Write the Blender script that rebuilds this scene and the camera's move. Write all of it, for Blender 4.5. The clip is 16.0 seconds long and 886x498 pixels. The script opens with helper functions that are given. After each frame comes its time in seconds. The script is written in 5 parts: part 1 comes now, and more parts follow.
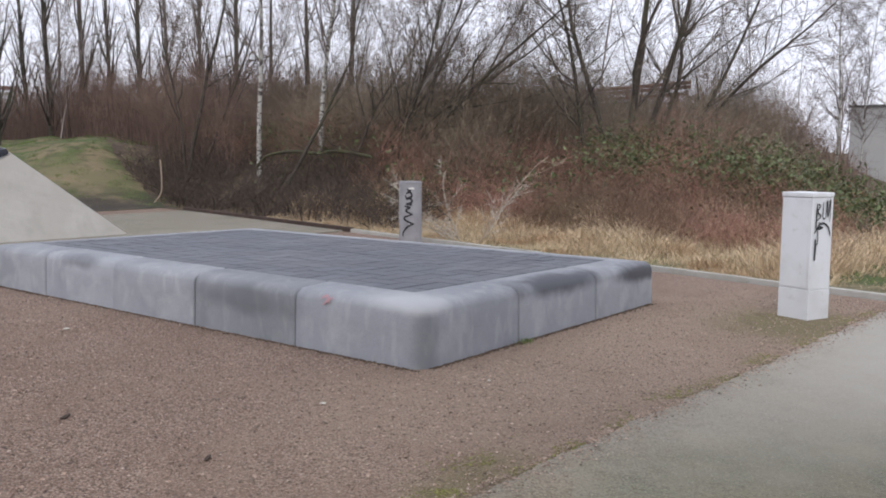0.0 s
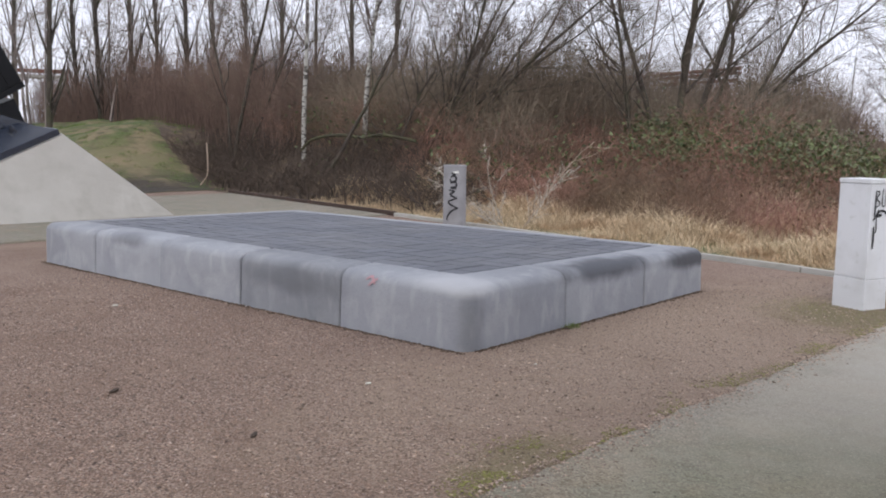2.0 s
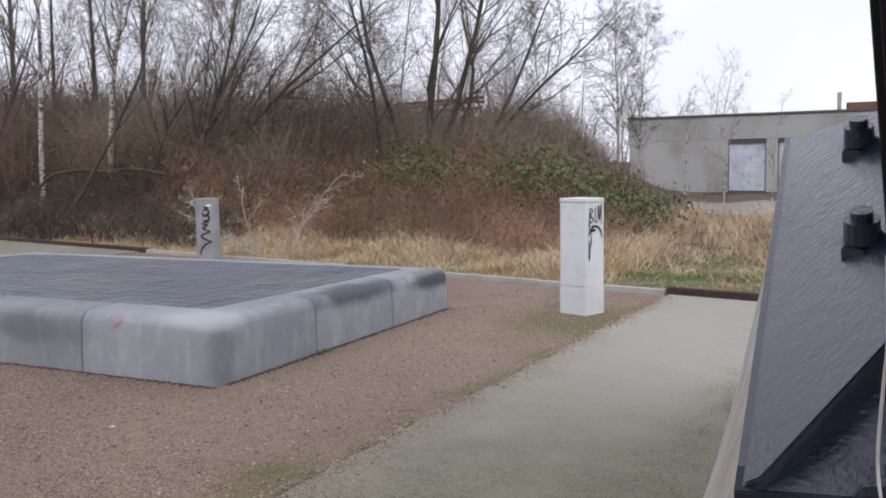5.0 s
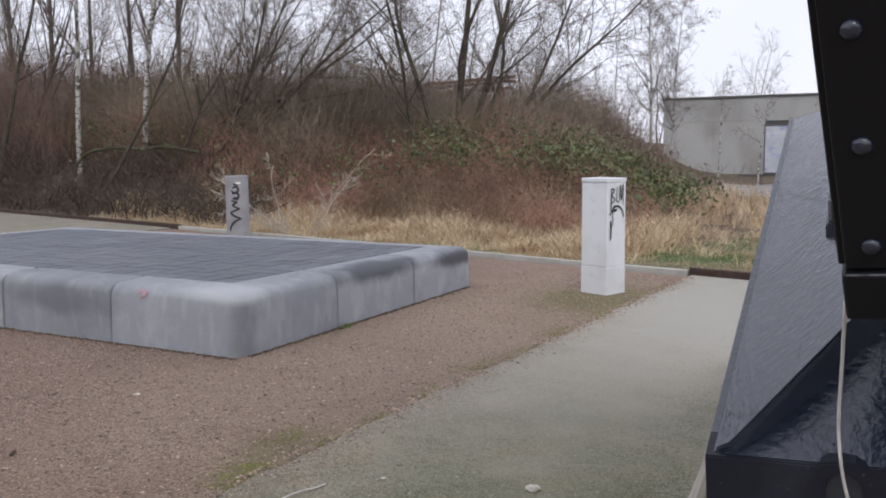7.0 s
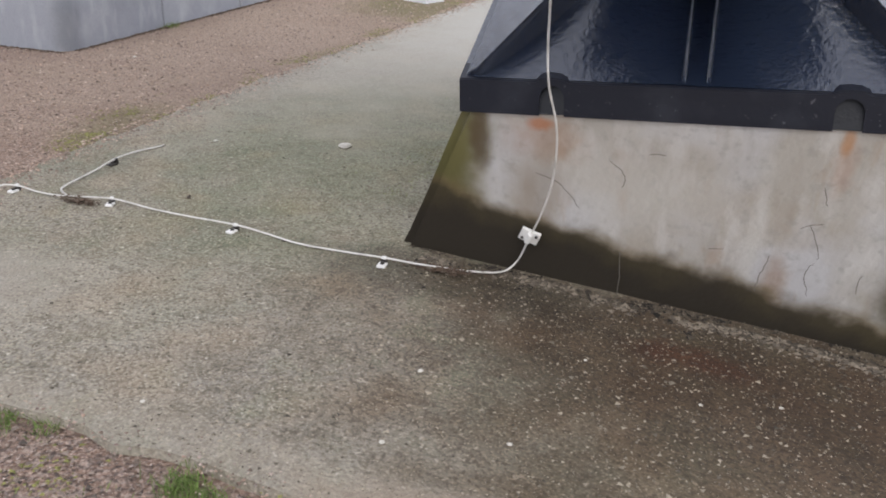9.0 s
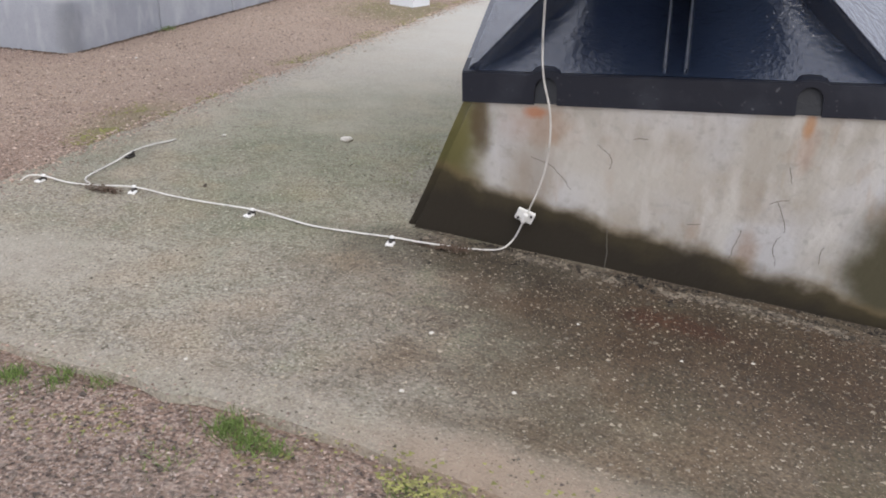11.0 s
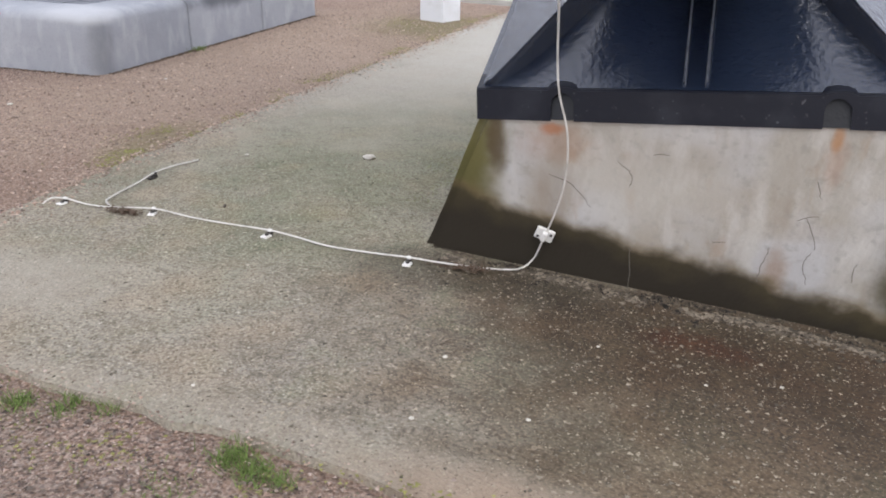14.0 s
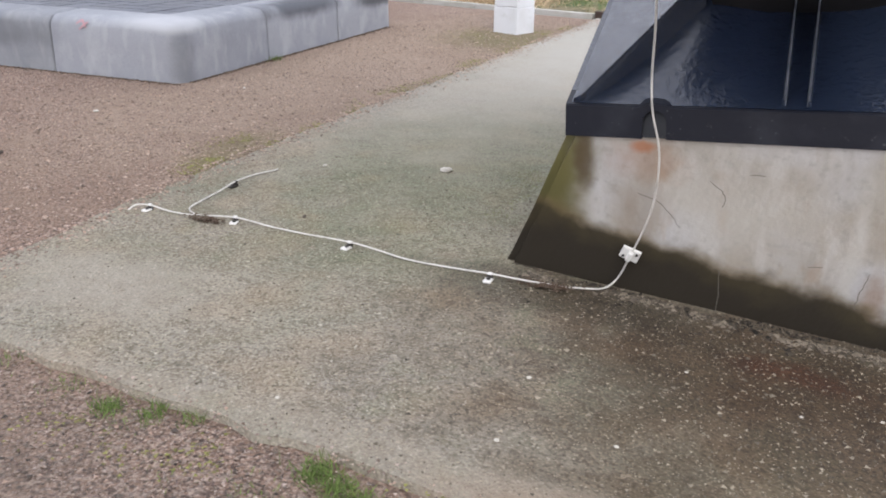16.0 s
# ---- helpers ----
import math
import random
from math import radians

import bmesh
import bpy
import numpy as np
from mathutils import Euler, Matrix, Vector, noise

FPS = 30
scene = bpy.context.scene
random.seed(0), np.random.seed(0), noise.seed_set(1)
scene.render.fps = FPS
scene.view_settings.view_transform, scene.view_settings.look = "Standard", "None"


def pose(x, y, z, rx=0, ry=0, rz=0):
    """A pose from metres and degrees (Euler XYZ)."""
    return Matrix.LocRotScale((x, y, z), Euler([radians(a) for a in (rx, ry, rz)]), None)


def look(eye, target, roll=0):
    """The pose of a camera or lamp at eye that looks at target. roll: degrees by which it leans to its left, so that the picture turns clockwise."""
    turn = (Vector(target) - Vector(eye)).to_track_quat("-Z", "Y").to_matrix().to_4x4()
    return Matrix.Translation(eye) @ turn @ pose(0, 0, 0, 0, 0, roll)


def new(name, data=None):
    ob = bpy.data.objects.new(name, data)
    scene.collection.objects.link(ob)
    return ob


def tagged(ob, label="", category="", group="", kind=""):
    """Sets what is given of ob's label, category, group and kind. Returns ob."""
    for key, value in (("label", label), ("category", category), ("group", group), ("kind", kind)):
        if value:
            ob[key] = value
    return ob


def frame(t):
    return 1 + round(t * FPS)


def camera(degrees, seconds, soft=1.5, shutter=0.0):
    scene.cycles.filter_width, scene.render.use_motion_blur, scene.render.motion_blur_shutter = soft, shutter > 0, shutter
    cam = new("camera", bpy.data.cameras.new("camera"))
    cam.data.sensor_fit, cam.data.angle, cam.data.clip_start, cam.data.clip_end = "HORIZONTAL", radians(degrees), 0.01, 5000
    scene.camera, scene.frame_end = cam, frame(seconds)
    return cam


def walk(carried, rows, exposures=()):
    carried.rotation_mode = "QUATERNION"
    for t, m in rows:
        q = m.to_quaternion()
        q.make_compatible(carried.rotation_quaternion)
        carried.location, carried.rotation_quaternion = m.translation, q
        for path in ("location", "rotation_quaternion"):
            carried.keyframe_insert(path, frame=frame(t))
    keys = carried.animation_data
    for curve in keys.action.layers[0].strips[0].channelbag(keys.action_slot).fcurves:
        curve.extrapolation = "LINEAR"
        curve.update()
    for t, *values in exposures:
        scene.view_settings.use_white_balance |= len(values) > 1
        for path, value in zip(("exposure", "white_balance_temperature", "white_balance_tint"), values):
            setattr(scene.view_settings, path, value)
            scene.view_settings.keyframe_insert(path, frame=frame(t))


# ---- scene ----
cam = camera(54.0, 16.0, soft=1.9)
PATH = [
    (0, (4.376, -5.247, 1.717), (3.142, -3.687, 1.506), 0.3),
    (0.5, (4.297, -5.243, 1.671), (2.99, -3.744, 1.458), -0.0),
    (1, (4.284, -5.221, 1.678), (2.974, -3.728, 1.444), 0.2),
    (1.5, (4.294, -5.227, 1.67), (2.971, -3.745, 1.438), 0.8),
    (2, (4.29, -5.217, 1.664), (2.986, -3.72, 1.422), 0.8),
    (2.5, (4.31, -5.245, 1.69), (3.064, -3.699, 1.447), 1.3),
    (3, (4.397, -5.278, 1.709), (3.316, -3.608, 1.498), 0.2),
    (3.5, (4.416, -5.336, 1.719), (3.421, -3.612, 1.527), -0.6),
    (4, (4.454, -5.336, 1.707), (3.551, -3.564, 1.499), 0.2),
    (6.5, (4.775, -5.357, 1.708), (3.909, -3.561, 1.553), -1.5),
    (7, (4.776, -5.388, 1.694), (3.843, -3.634, 1.469), -0.5),
    (7.5, (4.833, -5.471, 1.652), (4.056, -3.666, 1.281), -0.9),
    (8, (4.909, -5.793, 1.632), (4.32, -3.965, 1.073), 0.1),
    (8.5, (5.046, -5.948, 1.608), (4.499, -4.141, 0.947), 0.6),
    (9, (5.209, -6.086, 1.573), (4.684, -4.333, 0.764), 2.3),
    (11.5, (5.211, -6.474, 1.604), (4.733, -4.698, 0.818), 2.4),
    (12, (5.266, -6.412, 1.602), (4.692, -4.656, 0.835), 2.7),
    (12.5, (5.309, -6.362, 1.598), (4.756, -4.605, 0.82), 1.1),
    (13, (5.296, -6.355, 1.597), (4.75, -4.587, 0.838), 1.1),
    (13.5, (5.285, -6.357, 1.598), (4.722, -4.6, 0.826), 1.0),
    (14, (5.282, -6.344, 1.599), (4.709, -4.59, 0.828), 0.8),
    (14.5, (5.276, -6.355, 1.603), (4.667, -4.604, 0.853), 0.3),
    (15, (5.28, -6.352, 1.6), (4.657, -4.597, 0.869), 0.3),
    (15.5, (5.269, -6.355, 1.608), (4.621, -4.607, 0.885), 0.5),
    (16, (5.173, -6.327, 1.603), (4.468, -4.613, 0.852), 0.7),
]
walk(cam, [(t, look(eye, target, roll)) for t, eye, target, roll in PATH],
     exposures=[(0, 0.02), (4.2, 0.0), (6.5, -0.08), (7.2, -0.06), (8.2, 0.14), (9.2, 0.39), (11.5, 0.52), (16, 0.55)])

# ---- light ----
world = bpy.data.worlds.new("overcast_sky")
scene.world = world
world.use_nodes = True
wn, wl = world.node_tree.nodes, world.node_tree.links
wn.clear()
sky = wn.new("ShaderNodeTexSky")
sky.sky_type, sky.sun_disc = "NISHITA", False
sky.sun_elevation, sky.sun_rotation = radians(28), radians(150)
sky.air_density, sky.dust_density, sky.ozone_density = 1.0, 3.0, 1.0
cloud = wn.new("ShaderNodeTexNoise")
cloud.inputs["Scale"].default_value, cloud.inputs["Detail"].default_value = 2.5, 5
coord = wn.new("ShaderNodeTexCoord")
ramp = wn.new("ShaderNodeMapRange")
ramp.inputs["From Min"].default_value, ramp.inputs["From Max"].default_value = 0.3, 0.7
ramp.inputs["To Min"].default_value, ramp.inputs["To Max"].default_value = 10.5, 13.0
cover = wn.new("ShaderNodeVectorMath")
cover.operation = "SCALE"
cover.inputs[0].default_value = (0.925, 0.945, 1.075)
blend = wn.new("ShaderNodeMix")
blend.data_type = "RGBA"
blend.inputs["Factor"].default_value = 0.88
bg = wn.new("ShaderNodeBackground")
bg.inputs["Strength"].default_value = 0.10
out = wn.new("ShaderNodeOutputWorld")
wl.new(coord.outputs["Generated"], cloud.inputs["Vector"])
wl.new(cloud.outputs["Fac"], ramp.inputs["Value"])
wl.new(ramp.outputs["Result"], cover.inputs["Scale"])
wl.new(sky.outputs["Color"], blend.inputs["A"])
wl.new(cover.outputs["Vector"], blend.inputs["B"])
wl.new(blend.outputs["Result"], bg.inputs["Color"])
wl.new(bg.outputs["Background"], out.inputs["Surface"])

sun = new("sun", bpy.data.lights.new("sun", "SUN"))
sun.data.energy, sun.data.angle, sun.data.color = 0.9, radians(25), (1.0, 0.96, 0.9)
sun.matrix_world = look((6, -10, 12), (0, 0, 0))


# ---- materials ----
def mat(name, base, rough=0.8, metal=0.0, spec=0.5, layers=(), bumps=(), coat=0.0, vary=0.0, island=0.0, spots=(), ramps=(), gain=1.0):
    """A painted or natural surface. layers: (colour, scale, detail, low, high, strength[, stretch]) noise patches laid over the base;
    bumps: (kind, scale, distance); vary: brightness spread between objects; island: between loose pieces."""
    m = bpy.data.materials.new(name)
    m.use_nodes = True
    n, l = m.node_tree.nodes, m.node_tree.links
    bsdf = n["Principled BSDF"]
    bsdf.inputs["Roughness"].default_value, bsdf.inputs["Metallic"].default_value = rough, metal
    bsdf.inputs["Specular IOR Level"].default_value = spec
    bsdf.inputs["Coat Weight"].default_value = coat
    geo = n.new("ShaderNodeNewGeometry")
    rgb = n.new("ShaderNodeRGB")
    rgb.outputs[0].default_value = (*base, 1)
    col = rgb.outputs[0]
    for colour, scale, detail, low, high, strength, *rest in layers:
        tex = n.new("ShaderNodeTexNoise")
        tex.inputs["Scale"].default_value, tex.inputs["Detail"].default_value = scale, detail
        if rest:
            mp = n.new("ShaderNodeMapping")
            mp.inputs["Scale"].default_value = rest[0]
            l.new(geo.outputs["Position"], mp.inputs["Vector"])
            l.new(mp.outputs["Vector"], tex.inputs["Vector"])
        else:
            l.new(geo.outputs["Position"], tex.inputs["Vector"])
        mr = n.new("ShaderNodeMapRange")
        mr.inputs["From Min"].default_value, mr.inputs["From Max"].default_value = low, high
        mr.inputs["To Max"].default_value = strength
        l.new(tex.outputs["Fac"], mr.inputs["Value"])
        mx = n.new("ShaderNodeMix")
        mx.data_type = "RGBA"
        l.new(mr.outputs["Result"], mx.inputs["Factor"])
        l.new(col, mx.inputs["A"])
        mx.inputs["B"].default_value = (*colour, 1)
        col = mx.outputs["Result"]
    for colour, centre, radii, strength, rag, *tint in spots:
        # a stain or tint with a ragged outline round a place
        tex = n.new("ShaderNodeTexNoise")
        tex.inputs["Scale"].default_value, tex.inputs["Detail"].default_value = rag, 5
        l.new(geo.outputs["Position"], tex.inputs["Vector"])
        sub = n.new("ShaderNodeVectorMath")
        sub.operation = "SUBTRACT"
        l.new(geo.outputs["Position"], sub.inputs[0])
        sub.inputs[1].default_value = centre
        div = n.new("ShaderNodeVectorMath")
        div.operation = "DIVIDE"
        l.new(sub.outputs["Vector"], div.inputs[0])
        div.inputs[1].default_value = radii
        ln = n.new("ShaderNodeVectorMath")
        ln.operation = "LENGTH"
        l.new(div.outputs["Vector"], ln.inputs[0])
        add = n.new("ShaderNodeMath")
        add.operation = "MULTIPLY_ADD"
        l.new(tex.outputs["Fac"], add.inputs[0])
        add.inputs[1].default_value = 1.1
        l.new(ln.outputs["Value"], add.inputs[2])
        mr = n.new("ShaderNodeMapRange")
        mr.interpolation_type = "SMOOTHSTEP"
        mr.inputs["From Min"].default_value, mr.inputs["From Max"].default_value = 2.0, 0.95
        mr.inputs["To Max"].default_value = strength
        l.new(add.outputs[0], mr.inputs["Value"])
        mx = n.new("ShaderNodeMix")
        mx.data_type = "RGBA"
        mx.blend_type = "MULTIPLY" if tint else "MIX"
        l.new(mr.outputs["Result"], mx.inputs["Factor"])
        l.new(col, mx.inputs["A"])
        mx.inputs["B"].default_value = (*colour, 1)
        col = mx.outputs["Result"]
    for colour, plane, soft_edge, rag, reach, strength in ramps:
        # growth on one side of a plane (a, b, c, d), with a ragged edge
        tex = n.new("ShaderNodeTexNoise")
        tex.inputs["Scale"].default_value, tex.inputs["Detail"].default_value = rag, 5
        l.new(geo.outputs["Position"], tex.inputs["Vector"])
        dot = n.new("ShaderNodeVectorMath")
        dot.operation = "DOT_PRODUCT"
        l.new(geo.outputs["Position"], dot.inputs[0])
        dot.inputs[1].default_value = plane[:3]
        add = n.new("ShaderNodeMath")
        add.operation = "MULTIPLY_ADD"
        l.new(tex.outputs["Fac"], add.inputs[0])
        add.inputs[1].default_value = reach
        l.new(dot.outputs["Value"], add.inputs[2])
        mr = n.new("ShaderNodeMapRange")
        mr.interpolation_type = "SMOOTHSTEP"
        edge = plane[3] + reach * 0.5
        mr.inputs["From Min"].default_value, mr.inputs["From Max"].default_value = edge + soft_edge, edge - soft_edge
        mr.inputs["To Max"].default_value = strength
        l.new(add.outputs[0], mr.inputs["Value"])
        mx = n.new("ShaderNodeMix")
        mx.data_type = "RGBA"
        l.new(mr.outputs["Result"], mx.inputs["Factor"])
        l.new(col, mx.inputs["A"])
        mx.inputs["B"].default_value = (*colour, 1)
        col = mx.outputs["Result"]
    for amount, source in ((vary, "object"), (island, "island")):
        if amount:
            if source == "object":
                rnd = n.new("ShaderNodeObjectInfo").outputs["Random"]
            else:
                rnd = geo.outputs["Random Per Island"]
            mr = n.new("ShaderNodeMapRange")
            mr.inputs["To Min"].default_value, mr.inputs["To Max"].default_value = 1 - amount, 1 + amount
            l.new(rnd, mr.inputs["Value"])
            sc = n.new("ShaderNodeVectorMath")
            sc.operation = "SCALE"
            l.new(col, sc.inputs[0])
            l.new(mr.outputs["Result"], sc.inputs["Scale"])
            col = sc.outputs["Vector"]
    if gain != 1.0:
        sc = n.new("ShaderNodeVectorMath")
        sc.operation = "SCALE"
        l.new(col, sc.inputs[0])
        sc.inputs["Scale"].default_value = gain
        col = sc.outputs["Vector"]
    l.new(col, bsdf.inputs["Base Color"])
    normal = None
    for kind, scale, distance in bumps:
        tex = n.new("ShaderNodeTexVoronoi" if kind == "cells" else "ShaderNodeTexNoise")
        tex.inputs["Scale"].default_value = scale
        if kind != "cells":
            tex.inputs["Detail"].default_value = 6
        l.new(geo.outputs["Position"], tex.inputs["Vector"])
        bp = n.new("ShaderNodeBump")
        bp.inputs["Distance"].default_value, bp.inputs["Strength"].default_value = distance, 1.0
        l.new(tex.outputs["Distance" if kind == "cells" else "Fac"], bp.inputs["Height"])
        if normal:
            l.new(normal, bp.inputs["Normal"])
        normal = bp.outputs["Normal"]
    if normal:
        l.new(normal, bsdf.inputs["Normal"])
    return m


# First two entries darken near gravel: an exposure difference put into its colour.
COURTSPOTS = (((0.90, 0.88, 0.85), (-1.8, -2.3, 0.0), (3.8, 1.9, 1.0), 0.6, 1.5, True), ((0.74, 0.77, 0.79), (3.0, -5.5, 0.0), (3.4, 1.1, 1.0), 0.9, 3.0, True), ((0.46, 0.36, 0.26), (1.2, 2.2, 0.0), (1.6, 4.6, 1.0), 0.4, 2.5),
              ((0.19, 0.17, 0.075), (1.75, 4.0, 0.0), (0.75, 0.9, 0.5), 0.75, 4.0), ((0.20, 0.175, 0.08), (1.7, -1.6, 0.0), (0.22, 0.5, 0.5), 0.6, 6.0))
GRAVEL = mat("red_brown_gravel", (0.315, 0.208, 0.155), 0.95, layers=(
    ((0.54, 0.42, 0.34), 75, 3, 0.50, 0.58, 0.9), ((0.085, 0.06, 0.05), 52, 4, 0.50, 0.60, 0.85), ((0.50, 0.40, 0.33), 24, 5, 0.54, 0.64, 0.55), ((0.15, 0.10, 0.075), 17, 6, 0.53, 0.66, 0.55),
    ((0.23, 0.15, 0.11), 0.9, 6, 0.42, 0.66, 0.6), ((0.40, 0.30, 0.23), 0.5, 5, 0.48, 0.66, 0.5)),
    bumps=(("cells", 55, -0.016), ("noise", 12, 0.014)), spots=COURTSPOTS, gain=0.86)
SLAB = mat("algae_grey_concrete", (0.30, 0.278, 0.234), 0.9, gain=0.87, layers=(
    ((0.42, 0.37, 0.28), 33, 6, 0.53, 0.62, 0.6), ((0.10, 0.085, 0.062), 44, 5, 0.56, 0.64, 0.7), ((0.19, 0.205, 0.12), 4.5, 8, 0.54, 0.64, 0.5),
    ((0.205, 0.22, 0.165), 1.1, 9, 0.44, 0.60, 0.7), ((0.37, 0.34, 0.285), 0.7, 9, 0.48, 0.66, 0.7), ((0.22, 0.19, 0.14), 6.0, 9, 0.5, 0.66, 0.5),
    ((0.36, 0.285, 0.205), 2.6, 7, 0.5, 0.66, 0.55), ((0.15, 0.125, 0.09), 21, 7, 0.5, 0.66, 0.55), ((0.52, 0.47, 0.38), 90, 4, 0.51, 0.64, 0.62), ((0.11, 0.092, 0.066), 62, 6, 0.5, 0.64, 0.66), ((0.60, 0.56, 0.48), 38, 2, 0.68, 0.71, 0.8)),
    bumps=(("noise", 60, 0.006), ("cells", 80, -0.004)), spots=(
    ((0.42, 0.335, 0.25), (5.9, -3.15, -0.1), (1.75, 0.55, 0.9), 0.92, 3.2, True), ((0.41, 0.33, 0.25), (5.95, -3.65, 0.0), (1.75, 1.35, 0.9), 0.94, 4.5, True),
    ((0.95, 0.45, 0.25), (5.3, -3.12, -0.1), (0.22, 0.10, 0.3), 0.7, 9.0, True), ((0.74, 0.84, 0.70), (3.3, -1.3, 0.0), (0.9, 1.7, 0.5), 0.8, 3.5, True), ((0.46, 0.425, 0.355), (2.9, 2.2, 0.0), (1.1, 3.6, 0.6), 0.65, 2.0),
    ((0.88, 0.83, 0.68), (2.8, -2.2, 0.0), (1.7, 2.4, 0.6), 0.4, 2.0, True), ((0.45, 0.44, 0.40), (3.2, 4.5, 0.0), (1.3, 2.8, 0.6), 0.6, 1.5), ((0.41, 0.36, 0.285), (3.7, -4.36, 0.0), (3.2, 0.15, 0.6), 0.4, 7.0), ((0.34, 0.25, 0.18), (4.9, -4.4, 0.0), (0.5, 0.15, 0.6), 0.6, 7.0), ((0.40, 0.36, 0.30), (2.5, -3.7, 0.0), (0.5, 0.3, 0.6), 0.5, 5.0), ((0.45, 0.45, 0.40), (4.35, -2.95, 0.0), (0.6, 0.22, 0.5), 0.9, 6.0, True)))
def block_paint(name, gain):
    return mat(name, (0.345, 0.362, 0.395), 0.75, gain=gain, layers=(
        ((0.25, 0.265, 0.295), 1.3, 5, 0.45, 0.7, 0.75), ((0.46, 0.475, 0.50), 2.7, 5, 0.5, 0.7, 0.6), ((0.20, 0.205, 0.22), 130, 4, 0.52, 0.68, 0.5), ((0.50, 0.51, 0.53), 9, 7, 0.55, 0.70, 0.4, (1, 1, 0.35))),
        bumps=(("noise", 90, 0.0022), ("noise", 14, 0.004),), vary=0.1, spots=(
        ((0.085, 0.09, 0.105), (-0.05, 2.25, 0.49), (0.25, 0.85, 0.13), 0.95, 4.5), ((0.07, 0.07, 0.08), (-0.03, 4.05, 0.40), (0.3, 0.62, 0.10), 0.95, 4.0),
        ((0.15, 0.16, 0.18), (0.0, 0.12, 0.2), (0.16, 0.13, 0.42), 0.5, 4.0), ((0.17, 0.18, 0.2), (-2.2, 0.0, 0.36), (0.7, 0.2, 0.14), 0.7, 3.0),
        ((0.12, 0.125, 0.14), (-5.2, 0.0, 0.5), (0.35, 0.3, 0.1), 0.7, 4.0), ((0.55, 0.56, 0.58), (-0.15, 0.15, 0.52), (0.5, 0.35, 0.08), 0.7, 3.0)))


BLOCK = block_paint("cast_concrete_block", 0.92)
DARKBLOCK = block_paint("darker_concrete_block", 0.70)
TILE = mat("slate_grey_paving", (0.115, 0.125, 0.15), 0.5, layers=(
    ((0.17, 0.175, 0.19), 1.1, 4, 0.45, 0.7, 0.7), ((0.07, 0.073, 0.08), 45, 4, 0.5, 0.7, 0.5)), bumps=(("noise", 60, 0.002),), vary=0.16)
JOINT = mat("dark_joint_sand", (0.05, 0.05, 0.05), 0.95, bumps=(("noise", 80, 0.003),))
PLINTH = mat("weathered_plinth_concrete", (0.46, 0.43, 0.375), 0.85, gain=0.9, layers=(
    ((0.55, 0.525, 0.48), 2.4, 6, 0.48, 0.66, 0.8), ((0.40, 0.32, 0.235), 1.1, 5, 0.5, 0.64, 0.5), ((0.58, 0.58, 0.585), 1.7, 5, 0.48, 0.62, 0.8), ((0.32, 0.265, 0.2), 1.6, 6, 0.54, 0.7, 0.5, (3.5, 3.5, 0.5)), ((0.62, 0.60, 0.56), 2.6, 6, 0.54, 0.68, 0.7, (4.0, 4.0, 0.45)), ((0.36, 0.23, 0.13), 3.0, 5, 0.58, 0.72, 0.5, (3.0, 3.0, 0.6)),
    ((0.30, 0.29, 0.26), 26, 5, 0.55, 0.72, 0.4)), bumps=(("noise", 45, 0.003), ("noise", 6, 0.004)), spots=(
    ((0.42, 0.15, 0.04), (5.70, -3.0, 0.66), (0.04, 0.2, 0.12), 0.25, 14.0), ((0.40, 0.2, 0.09), (4.66, -3.0, 0.63), (0.15, 0.2, 0.10), 0.4, 14.0),
    ((0.30, 0.17, 0.08), (5.56, -2.8, 0.13), (0.05, 0.2, 0.12), 0.55, 12.0), ((0.32, 0.26, 0.19), (4.62, -2.9, 0.38), (0.12, 0.3, 0.25), 0.6, 7.0),
    ((0.105, 0.098, 0.032), (4.19, -2.9, 0.34), (0.2, 0.3, 0.5), 1.0, 6.0), ((0.15, 0.135, 0.045), (4.30, -2.99, 0.52), (0.125, 0.14, 0.62), 0.95, 7.0), ((0.09, 0.06, 0.03), (4.40, -3.0, 0.62), (0.045, 0.2, 0.16), 0.8, 11.0), ((0.60, 0.575, 0.52), (5.0, -2.9, 0.42), (0.3, 0.3, 0.2), 0.5, 4.0), ((0.62, 0.60, 0.55), (5.46, -2.9, 0.32), (0.035, 0.3, 0.3), 0.6, 8.0),
    ((0.06, 0.053, 0.022), (6.10, -2.78, 0.08), (0.15, 0.35, 0.40), 0.95, 5.0), ((0.46, 0.16, 0.05), (4.63, -3.02, 0.70), (0.05, 0.2, 0.03), 0.7, 20.0), ((0.5, 0.2, 0.03), (5.69, -3.02, 0.76), (0.022, 0.2, 0.055), 0.55, 20.0)),
    ramps=(((0.17, 0.125, 0.06), (0.19, 0.5, 1.0, -0.235), 0.03, 4.0, 0.22, 0.7), ((0.056, 0.044, 0.018), (0.19, 0.5, 1.0, -0.265), 0.022, 4.0, 0.22, 0.97), ((0.022, 0.0165, 0.010), (0.19, 0.5, 1.0, -0.31), 0.08, 6.0, 0.25, 0.9)))
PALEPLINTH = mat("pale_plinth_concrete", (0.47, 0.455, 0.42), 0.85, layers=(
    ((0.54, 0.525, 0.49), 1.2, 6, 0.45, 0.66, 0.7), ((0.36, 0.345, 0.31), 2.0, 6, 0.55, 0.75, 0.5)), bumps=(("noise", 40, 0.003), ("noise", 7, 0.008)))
# The blue of the reflected sky is put into this black's base colour.
BLACK = mat("sky_tinted_glossy_black", (0.014, 0.021, 0.039), 0.16, spec=0.8, coat=0.25, layers=(
    ((0.022, 0.028, 0.044), 3.1, 5, 0.5, 0.72, 0.7),), bumps=(("noise", 9, 0.004), ("noise", 42, 0.0044), ("noise", 110, 0.0014)))
